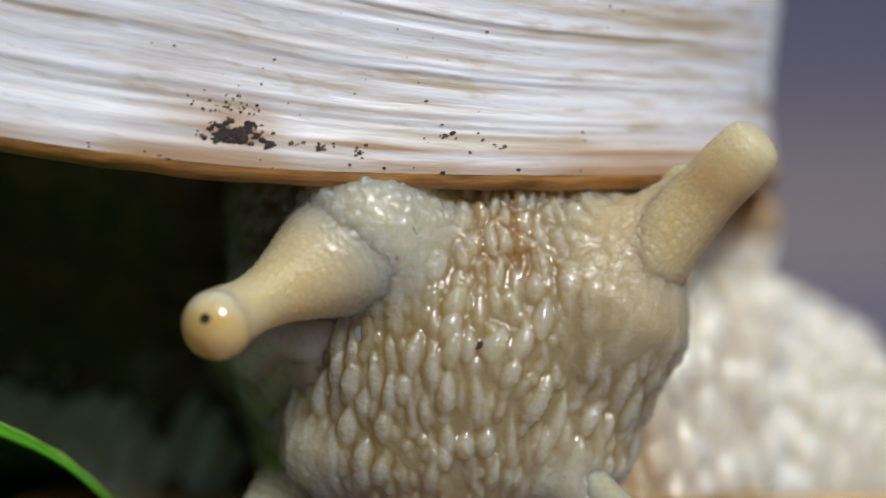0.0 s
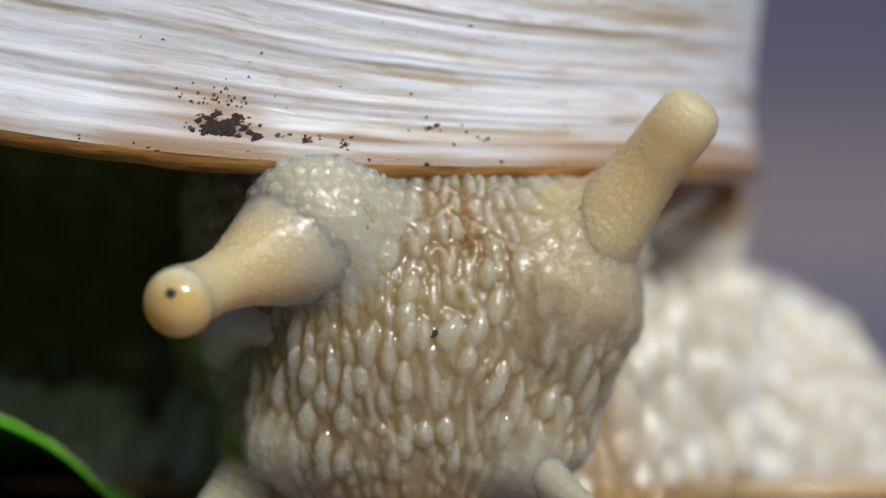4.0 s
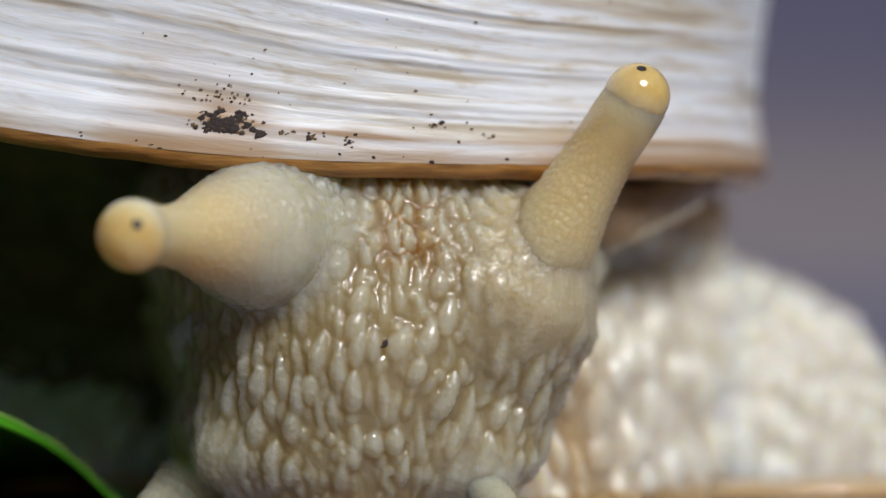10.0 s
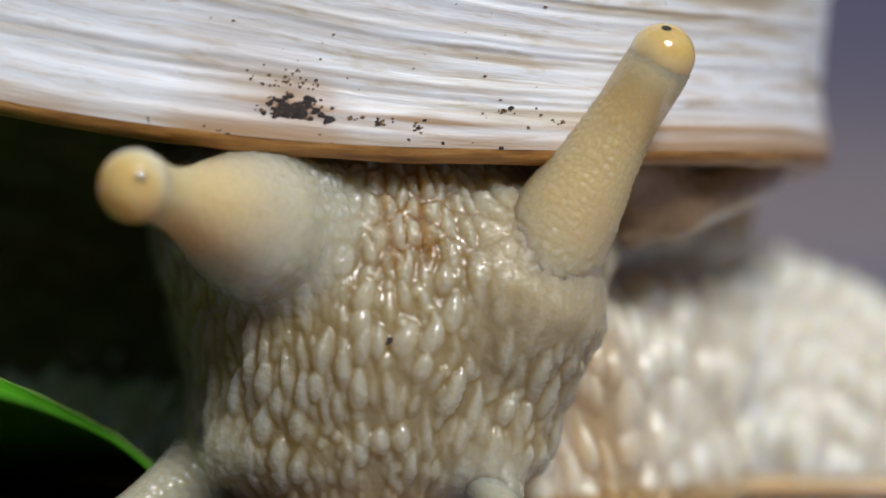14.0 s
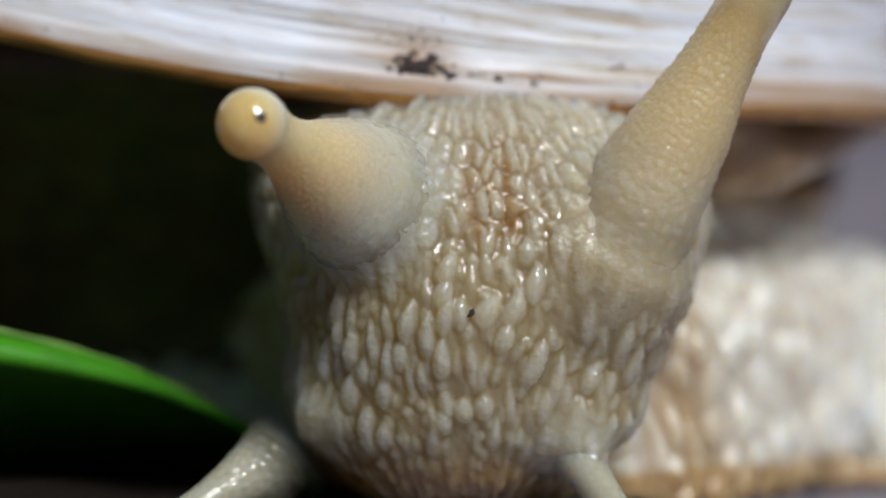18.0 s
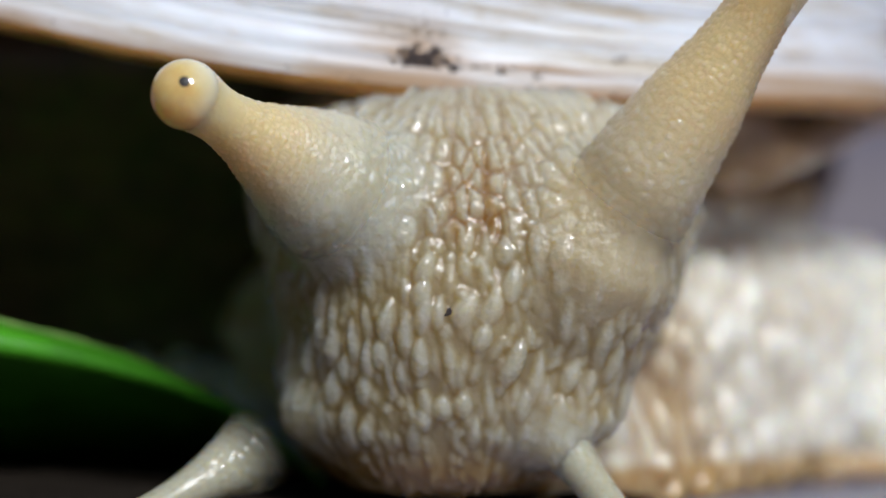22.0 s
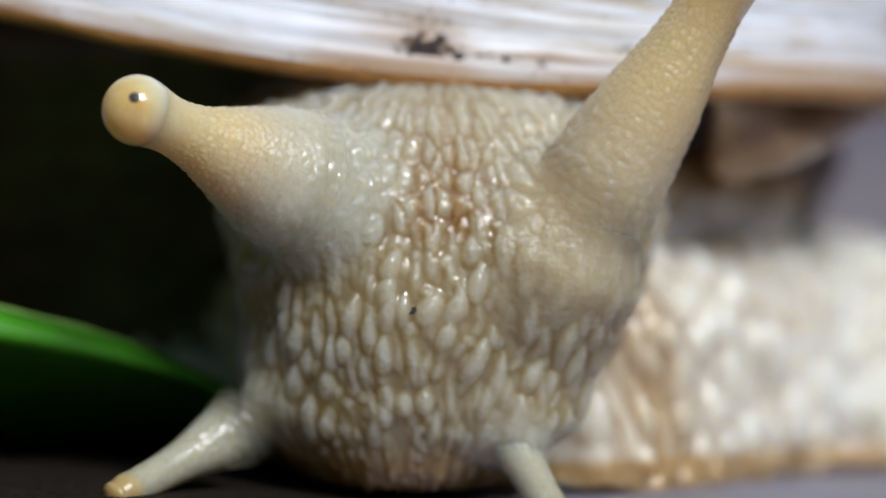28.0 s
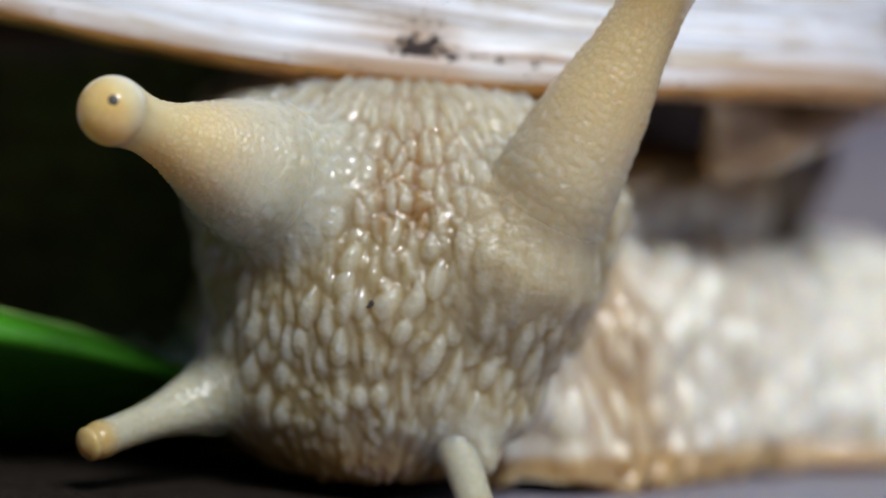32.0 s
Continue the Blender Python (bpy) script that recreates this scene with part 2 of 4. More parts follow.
def skin(name, pale, deep, groove, sss=0.0010, rough=0.13, coat=0.6, weight=1.0, bump=0.1, grain=7.0, gloss=0.03, thins=False, stalk=None):
    """Wet snail skin: pale flesh with deeper patches and pigment in the furrows."""
    n = Nodes(name)
    v = n.coords((1000, 1000, 1000))
    base = n.mix(n.ramp(n.noise(v, 0.55, 3), [(0.35, (0, 0, 0)), (0.7, (1, 1, 1))]), pale, deep)
    base = n.mix(n.ramp(n.noise(v, grain, 4), [(0.45, (0, 0, 0)), (0.75, (0.5, 0.5, 0.5))]), base, tuple(min(0.85, 1.25 * c) for c in pale))
    if stalk:
        base = n.mix(n.attribute("blend"), base, stalk)
        n.link(n.maths("SUBTRACT", coat, n.maths("MULTIPLY", n.attribute("matte"), 0.9 * coat)), n.bsdf.inputs["Coat Weight"])
    base = n.mix(n.attribute("glaze"), base, (0.62, 0.62, 0.50))
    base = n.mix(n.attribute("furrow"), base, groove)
    # rust pigment, and the painted shade of the head's hollows and chin
    base = n.mix(n.attribute("rust_shade"), base, (0.33, 0.155, 0.015))
    n.colour(base)
    n.put(Subsurface_Weight=weight, Subsurface_Radius=(1.0, 0.80, 0.48), Subsurface_Scale=sss, Coat_Weight=coat, Coat_Roughness=gloss, Specular_IOR_Level=0.5)
    if thins:  # the skin thins out where it runs into the head
        inner, clear = n.add("ShaderNodeBsdfTranslucent"), n.add("ShaderNodeBsdfTransparent")
        n.link(n.mix(1.0, base, (1.0, 0.86, 0.62), "MULTIPLY"), inner.inputs["Color"])
        flesh, whole = n.add("ShaderNodeMixShader", Fac=0.14), n.add("ShaderNodeMixShader")
        n.link(n.bsdf.outputs[0], flesh.inputs[1])
        n.link(inner.outputs[0], flesh.inputs[2])
        n.link(n.attribute("thin"), whole.inputs["Fac"])
        n.link(flesh.outputs[0], whole.inputs[1])
        n.link(clear.outputs[0], whole.inputs[2])
        n.link(whole.outputs[0], n.tree.nodes["Material Output"].inputs["Surface"])
    rr = n.ramp(n.noise(v, 3.0, 3), [(0.3, (rough * 0.6,) * 3), (0.75, (rough * 1.5,) * 3)])
    if stalk:
        rr = n.maths("ADD", rr, n.maths("MULTIPLY", n.attribute("matte"), 0.22))
    n.link(rr, n.bsdf.inputs["Roughness"])
    n.bump(n.noise(v, grain * 1.3, 4, 0.55), bump, 0.00006)
    return n.mat


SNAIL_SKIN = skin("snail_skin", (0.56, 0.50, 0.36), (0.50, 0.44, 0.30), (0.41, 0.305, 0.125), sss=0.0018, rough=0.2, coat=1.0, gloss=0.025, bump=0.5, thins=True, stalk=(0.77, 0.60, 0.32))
FEELER_SKIN = skin("feeler_skin", (0.50, 0.49, 0.375), (0.43, 0.43, 0.325), (0.52, 0.38, 0.16), sss=0.0008, rough=0.3, coat=0.2, gloss=0.1, thins=True)
BULB_SKIN = skin("bulb_skin", (0.74, 0.48, 0.19), (0.70, 0.42, 0.14), (0.80, 0.66, 0.42), sss=0.0020, rough=0.08, coat=0.9, bump=0.03)
MUSCLE_SKIN = skin("muscle_skin", (0.52, 0.24, 0.07), (0.46, 0.20, 0.06), (0.4, 0.2, 0.08), rough=0.6, coat=0.0)
TISSUE_SKIN = skin("tissue_skin", (0.77, 0.55, 0.24), (0.74, 0.50, 0.20), (0.74, 0.52, 0.22), rough=0.6, coat=0.0)
FOOT_SKIN = skin("foot_skin", (0.80, 0.785, 0.69), (0.74, 0.73, 0.63), (0.48, 0.41, 0.29), sss=0.0012, rough=0.3, coat=0.2, gloss=0.2)
NECK_SKIN = skin("neck_skin", (0.80, 0.77, 0.66), (0.73, 0.69, 0.57), (0.44, 0.29, 0.13), sss=0.0012, rough=0.3, coat=0.25, gloss=0.2)
SOLE_SKIN = skin("sole_skin", (0.60, 0.42, 0.22), (0.52, 0.36, 0.20), (0.4, 0.25, 0.12))
# mantle brown taken down towards black for the shade under the shell
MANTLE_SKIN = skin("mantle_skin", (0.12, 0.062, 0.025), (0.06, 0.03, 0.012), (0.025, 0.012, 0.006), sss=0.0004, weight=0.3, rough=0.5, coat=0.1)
COLLAR_SKIN = skin("collar_skin", (0.42, 0.285, 0.15), (0.33, 0.205, 0.10), (0.25, 0.14, 0.06), sss=0.0010, rough=0.3, coat=0.3)


def eye_black():
    n = Nodes("eye_black")
    v = n.coords((1000, 1000, 1000))
    n.colour(n.ramp(n.noise(v, 6), [(0.3, (0.012, 0.010, 0.009)), (0.8, (0.05, 0.04, 0.03))]))
    n.put(Roughness=0.5)
    return n.mat


def shell_material():
    """Chalky white shell with tan growth streaks that follow the lip, worn towards it."""
    n = Nodes("chalky_shell")
    streak = n.noise(n.coords((0.13, 1.7, 1), "UV"), 1.0, 5, 0.58, 0.25)
    fine = n.noise(n.coords((0.5, 3.3, 1), "UV"), 1.0, 4, 0.55, 0.3)
    patch = n.noise(n.coords((0.75, 2.4, 1), "UV"), 1.0, 6, 0.62)
    base = n.ramp(streak, [(0.30, (0.46, 0.38, 0.27)), (0.38, (0.62, 0.57, 0.48)), (0.44, (0.74, 0.74, 0.73)), (0.52, (0.83, 0.86, 0.90)), (0.72, (0.87, 0.90, 0.94))])
    base = n.mix(n.ramp(fine, [(0.50, (0, 0, 0)), (0.74, (0.7, 0.7, 0.7))]), base, (0.54, 0.43, 0.30))
    base = n.mix(n.ramp(patch, [(0.55, (0, 0, 0)), (0.70, (0.7, 0.7, 0.7))]), base, (0.50, 0.40, 0.25))
    base = n.mix(n.attribute("worn"), base, (0.45, 0.30, 0.18))
    n.colour(base)
    n.put(Subsurface_Weight=0.15, Subsurface_Radius=(1, 0.8, 0.6), Subsurface_Scale=0.0003)
    n.link(n.ramp(fine, [(0.3, (0.34,) * 3), (0.7, (0.62,) * 3)]), n.bsdf.inputs["Roughness"])
    n.bump(n.mix(0.6, streak, fine), 0.5, 0.00013)
    return n.mat


def lip_material():
    n = Nodes("horny_lip")
    v = n.coords((0.9, 5.0, 1), "UV")
    n.colour(n.ramp(n.noise(v, 1.0, 5), [(0.3, (0.20, 0.085, 0.02)), (0.55, (0.48, 0.235, 0.06)), (0.8, (0.60, 0.36, 0.13))]))
    n.put(Roughness=0.35, Subsurface_Weight=0.3, Subsurface_Scale=0.0003)
    n.bump(n.noise(v, 3.0, 5), 0.5, 0.00006)
    return n.mat


def dirt_material(name, dark, light, sheen=0.5):
    n = Nodes(name)
    v = n.coords((1000, 1000, 1000))
    n.colour(n.ramp(n.noise(v, 9, 4), [(0.35, dark), (0.7, light)]))
    n.put(Roughness=0.7, Specular_IOR_Level=sheen)
    n.bump(n.noise(v, 14, 4), 0.8, 0.00003)
    return n.mat


def leaf_material():
    n = Nodes("green_leaf")
    v = n.coords((1000, 1000, 1000))
    veins = n.noise(n.coords((0.5, 3.0, 1), "UV"), 1.0, 4)
    base = n.ramp(veins, [(0.3, (0.052, 0.235, 0.008)), (0.6, (0.082, 0.365, 0.012)), (0.85, (0.13, 0.44, 0.03))])
    base = n.mix(n.ramp(n.noise(v, 1.1, 5), [(0.5, (0, 0, 0)), (0.8, (0.4, 0.4, 0.4))]), base, (0.03, 0.11, 0.01))
    n.colour(base)
    n.put(Roughness=0.38)
    n.bump(n.noise(v, 4.0, 5), 0.4, 0.00006)
    return n.mat


def ground_material():
    n = Nodes("slate_ground")
    v = n.coords((1000, 1000, 1000))
    big = n.noise(v, 0.05, 4)
    base = n.ramp(big, [(0.3, (0.14, 0.14, 0.20)), (0.55, (0.21, 0.21, 0.28)), (0.8, (0.27, 0.26, 0.32))])
    base = n.mix(n.ramp(n.noise(v, 1.4, 5), [(0.5, (0, 0, 0)), (0.75, (0.6, 0.6, 0.6))]), base, (0.18, 0.16, 0.16))
    n.colour(base)
    n.put(Roughness=0.4)
    n.bump(n.noise(v, 2.0, 6), 0.5, 0.0002)
    return n.mat


def backdrop_material():
    """Dim violet-grey distance, paler and browner low down."""
    n = Nodes("distance")
    tc = n.add("ShaderNodeTexCoord")
    sep = n.add("ShaderNodeSeparateXYZ")
    n.link(tc.outputs["Object"], sep.inputs["Vector"])
    v = n.coords((30, 30, 30))
    h = n.maths("ADD", n.maths("MULTIPLY", sep.outputs["Z"], 18.0), n.maths("MULTIPLY", n.noise(v, 1.2, 2), 0.3))
    n.colour(n.ramp(h, [(0.0, (0.20, 0.18, 0.215)), (0.25, (0.235, 0.205, 0.205)), (0.62, (0.105, 0.10, 0.155)), (1.0, (0.085, 0.083, 0.14))]))
    n.put(Roughness=0.9)
    return n.mat


EYE_BLACK = eye_black()
SHELL = shell_material()
LIP = lip_material()
DIRT_BLACK = dirt_material("black_dirt", (0.018, 0.013, 0.014), (0.13, 0.095, 0.085))
DIRT_BROWN = dirt_material("brown_dirt", (0.13, 0.075, 0.03), (0.38, 0.25, 0.12))
LEAF = leaf_material()
LEAF_EDGE = dirt_material("leaf_edge", (0.10, 0.26, 0.03), (0.24, 0.36, 0.08))
GROUND = ground_material()
# near black, so that the added bed reads as shaded ground
SHADE_DARK = dirt_material("shade_dark", (0.010, 0.008, 0.006), (0.032, 0.025, 0.019), 0.05)
BACKDROP = backdrop_material()
WALL = dirt_material("dark_wall", (0.05, 0.04, 0.035), (0.08, 0.065, 0.055))

# ---- mesh helpers; lengths in millimetres ----


def grid_mesh(name, P, wrap=True, ends=(False, False), uv=None, furrow=None, worn=None, glaze=None, thin=None, blend=None, matte=None):
    """A smooth mesh from a grid of points (rows, columns, 3)."""
    nv, nu = P.shape[:2]
    verts = P.reshape(-1, 3) * MM
    cols = nu if wrap else nu - 1
    i, j = np.meshgrid(np.arange(nv - 1), np.arange(cols), indexing="ij")
    j2 = (j + 1) % nu
    quads = np.stack([i * nu + j, i * nu + j2, (i + 1) * nu + j2, (i + 1) * nu + j], -1).reshape(-1, 4)
    # turn the faces outwards
    V = verts - verts.mean(0)
    q0, q1, q2, q3 = (V[quads[:, k]] for k in range(4))
    volume = (q0 * (np.cross(q1, q2) + np.cross(q2, q3))).sum()
    inside_out = volume < 0
    if inside_out:
        quads = quads[:, ::-1]
    faces = quads.tolist()
    verts = verts.tolist()
    for row, on in ((0, ends[0]), (nv - 1, ends[1])):
        if on:
            c = P[row].mean(0) * MM
            verts.append(c.tolist())
            k = len(verts) - 1
            for q in range(nu):
                a, b = row * nu + q, row * nu + (q + 1) % nu
                faces.append((k, b, a) if (row == 0) != inside_out else (k, a, b))
    me = bpy.data.meshes.new(name)
    me.from_pydata(verts, [], faces)
    me.polygons.foreach_set("use_smooth", np.ones(len(me.polygons), bool))
    extra = len(verts) - nv * nu
    capped = [row for row, on in ((0, ends[0]), (nv - 1, ends[1])) if on]
    for key, data in (("furrow", furrow), ("worn", worn), ("glaze", glaze), ("thin", thin), ("blend", blend), ("matte", matte)):
        if data is not None:
            at = me.attributes.new(key, "FLOAT", "POINT")
            at.data.foreach_set("value", np.concatenate([data.ravel(), [data[row].mean() for row in capped]]).astype(np.float32))
    if uv is not None:
        flat = np.concatenate([uv.reshape(-1, 2), np.zeros((extra, 2))])
        loops = np.empty(len(me.loops), np.int32)
        me.loops.foreach_get("vertex_index", loops)
        me.uv_layers.new(name="UVMap").data.foreach_set("uv", flat[loops].astype(np.float32).ravel())
    me.update()
    return me


def normals(P, wrap=True):
    """Unit normals of a grid, pointing to the outside of a tube whose columns run anticlockwise."""
    if wrap:
        du = np.roll(P, -1, 1) - np.roll(P, 1, 1)
    else:
        du = np.gradient(P, axis=1)
    dv = np.gradient(P, axis=0)
    n = np.cross(du, dv)
    return n / (np.linalg.norm(n, axis=2, keepdims=True) + 1e-12)


def cells(U, V, seed, period=None):
    """Distances to the nearest and the second nearest of points strewn in a unit grid, and the nearest one's random value."""
    rng = np.random.default_rng(seed)
    size = 256
    jx, jy, val = rng.uniform(-0.42, 0.42, (3, size, size))
    iu, iv = np.floor(U).astype(int), np.floor(V).astype(int)
    f1, f2, best = np.full(U.shape, 9.0), np.full(U.shape, 9.0), np.zeros(U.shape)
    for a in (-2, -1, 0, 1, 2):
        for b in (-2, -1, 0, 1, 2):
            cu, cv = iu + a, iv + b
            ku = cu % period if period else cu
            x = cu + 0.5 + 0.5 * (cv % 2) + jx[ku % size, cv % size] - U
            y = cv + 0.5 + jy[ku % size, cv % size] - V
            d = np.sqrt(x * x + y * y)
            near = d < f1
            f2 = np.where(near, f1, np.minimum(f2, d))
            best = np.where(near, val[ku % size, cv % size], best)
            f1 = np.where(near, d, f1)
    return f1, f2, best


def smooth(x, a, b):
    q = np.clip((x - a) / (b - a), 0, 1)
    return q * q * (3 - 2 * q)


def wobble(P, scale, seed=0.0):
    """Cheap smooth noise of points, about -1 to 1."""
    x, y, z = (P[..., k] * scale + seed * (k + 1.7) for k in range(3))
    return (np.sin(x + 1.3 * np.sin(y * 1.1 + z)) + np.sin(y * 1.37 + 1.7 * np.sin(z * 0.9 + x)) + np.sin(z * 1.21 + 1.5 * np.sin(x * 1.3 - y))) / 3


def curve(x, knots):
    """A smooth curve through (place, value) knots, by cubic Hermite pieces."""
    k = np.array(knots, float)
    X, Y = k[:, 0], k[:, 1]
    m = np.gradient(Y, X)
    x = np.clip(x, X[0], X[-1])
    i = np.clip(np.searchsorted(X, x) - 1, 0, len(X) - 2)
    h = X[i + 1] - X[i]
    s = (x - X[i]) / h
    return (2 * s**3 - 3 * s**2 + 1) * Y[i] + (s**3 - 2 * s**2 + s) * h * m[i] + (3 * s**2 - 2 * s**3) * Y[i + 1] + (s**3 - s**2) * h * m[i + 1]


def part(name, mesh, material, parent, label=""):
    ob = new(name, mesh)
    if not mesh.materials:
        mesh.materials.append(material)
    ob.parent = parent
    return tagged(ob, label)


def beads(U, V, seed, sharp=0.5, period=None, spread=0.45):
    """Raised pads with furrows between: height 0 to 1 and how deep in a furrow a place lies."""
    f1, f2, val = cells(U, V, seed, period)
    edge = f2 - f1
    pad = smooth(edge, 0.04, sharp) * (1 - 0.35 * np.clip(f1, 0, 1) ** 2)
    return pad * (0.78 + spread * val), 1 - smooth(edge, 0.0, 0.22)


def tubercles(U, V, seed):
    """Separate long drop-shaped lumps, staggered column by column: height 0 to 1."""
    rng = np.random.default_rng(seed)
    size = 256
    jx, jy, val = rng.uniform(-1, 1, (3, size, size))
    iu, iv = np.floor(U).astype(int), np.floor(V).astype(int)
    top = np.zeros(U.shape)
    for a in (-1, 0, 1):
        for b in (-2, -1, 0, 1, 2):
            cu, cv = iu + a, iv + b
            k = (cu % size, cv % size)
            x = U - (cu + 0.5 + 0.32 * jx[k])
            y = V - (cv + 0.5 + 0.5 * (cu % 2) + 0.40 * jy[k])
            x = x + 0.34 * val[k] * y
            wide = (0.42 + 0.13 * val[k]) * (1 + 0.40 * np.clip(y, -0.6, 0.6))
            d = np.abs(x / wide) ** 1.8 + np.abs(y / (0.64 + 0.17 * jx[k])) ** 1.8
            lump = np.clip(1 - d, 0, 1) ** 0.8 * np.clip(0.80 + 0.6 * val[k], 0.15, 1.15)
            top = np.maximum(top, lump)
    return top


# ---- ground and distance ----


def build_setting():
    xs = np.concatenate([np.linspace(-3000, -40, 14), np.linspace(-30, 30, 121), np.linspace(40, 3000, 14)])
    ys = np.concatenate([np.linspace(-3000, -40, 14), np.linspace(-30, 60, 161), np.linspace(70, 3000, 30)])
    Y, X = np.meshgrid(ys, xs, indexing="ij")
    P = np.stack([X, Y, np.full(X.shape, -5.25)], -1)
    near = np.exp(-((X / 60) ** 2 + (Y / 80) ** 2))
    P[..., 2] += 0.06 * near * wobble(P, 0.9) - 0.02 * near
    ground = new("ground", grid_mesh("ground", P, wrap=False))
    ground.data.materials.append(GROUND)
    tagged(ground, "dull blue-grey slab surface, slightly uneven, under the snail", "ground", kind="structure")
    xs, zs = np.linspace(-2200, 2200, 30), np.linspace(-6, 1500, 20)
    Z, X = np.meshgrid(zs, xs, indexing="ij")
    P = np.stack([X, 350 + 0 * X, Z], -1)
    back = new("backdrop", grid_mesh("backdrop", P[:, ::-1], wrap=False))
    back.data.materials.append(BACKDROP)
    tagged(back, "out-of-focus violet and grey-brown distance behind the snail", "backdrop", kind="structure")

    # a low near-black bed, added to stand for the shade under the leaf
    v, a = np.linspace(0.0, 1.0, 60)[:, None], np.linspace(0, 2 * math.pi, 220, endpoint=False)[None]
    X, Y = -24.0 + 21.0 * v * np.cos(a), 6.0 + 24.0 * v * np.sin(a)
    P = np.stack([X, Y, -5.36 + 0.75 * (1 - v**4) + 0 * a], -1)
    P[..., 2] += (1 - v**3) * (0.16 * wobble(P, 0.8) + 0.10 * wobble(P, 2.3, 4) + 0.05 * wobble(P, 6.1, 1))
    soil = new("shade_bed", grid_mesh("shade_bed", P[:, ::-1], ends=(True, False)))
    soil.data.materials.append(SHADE_DARK)
    tagged(soil, "low near-black bed added to stand for the shade under the leaf", "soil", kind="structure")

    # plain dark walls that close the place beside and behind the viewer
    for name, x0, x1, y0, y1 in (("wall_front", -520, 520, -520, -500), ("wall_left", -520, -500, -500, 350), ("wall_right", 500, 520, -500, 350)):
        bm = bmesh.new()
        bmesh.ops.create_cube(bm, size=1.0)
        for v in bm.verts:
            v.co = Vector(((x0 + x1) / 2 + v.co.x * (x1 - x0), (y0 + y1) / 2 + v.co.y * (y1 - y0), 147 + v.co.z * 304)) * MM
        me = bpy.data.meshes.new(name)
        bm.to_mesh(me)
        bm.free()
        me.materials.append(WALL)
        tagged(new(name, me), "plain dark brown wall", "wall", kind="structure")


# ---- the snail ----
SHELL_X, SHELL_Y, SHELL_A, SHELL_B = -7.6, 10.45, 14.5, 11.0


def lip_height(x):
    return curve(x, [(-24, 6.6), (-16, 4.3), (-12.3, 3.25), (-7.6, 2.28), (-3.8, 1.80), (0, 1.66), (4, 1.70), (7.5, 1.80)])


def shell_grid(theta, h, inset=0.0):
    """Points of the shell at angles theta (0 is the front) and heights h over its lip."""
    bulge = curve(h, [(0, 1.0), (1.5, 1.0), (4, 1.015), (8, 0.98), (13, 0.84), (18, 0.56), (21, 0.27), (22.4, 0.02)])
    flare = 1 + 0.012 * np.exp(-((h / 0.8) ** 2))
    a = SHELL_A * bulge * flare - inset
    b = SHELL_B * bulge * flare - inset
    x = SHELL_X + np.maximum(a, 0.02) * np.sin(theta)
    s, c = np.abs(np.sin(theta)), np.cos(theta)
    y = SHELL_Y - np.maximum(b, 0.02) * np.sign(c) * (1 - s**2.6).clip(0) ** (1 / 2.6)
    z = lip_height(SHELL_X + SHELL_A * np.sin(theta)) + h * (1 + 0.0 * theta)
    return np.stack([x, y, z], -1)


def front_angles(n):
    """Angles round the shell, three quarters of them over its front."""
    k = int(n * 0.78)
    return np.concatenate([np.linspace(-1.75, 1.75, k, endpoint=False), np.linspace(1.75, 2 * math.pi - 1.75, n - k, endpoint=False)])


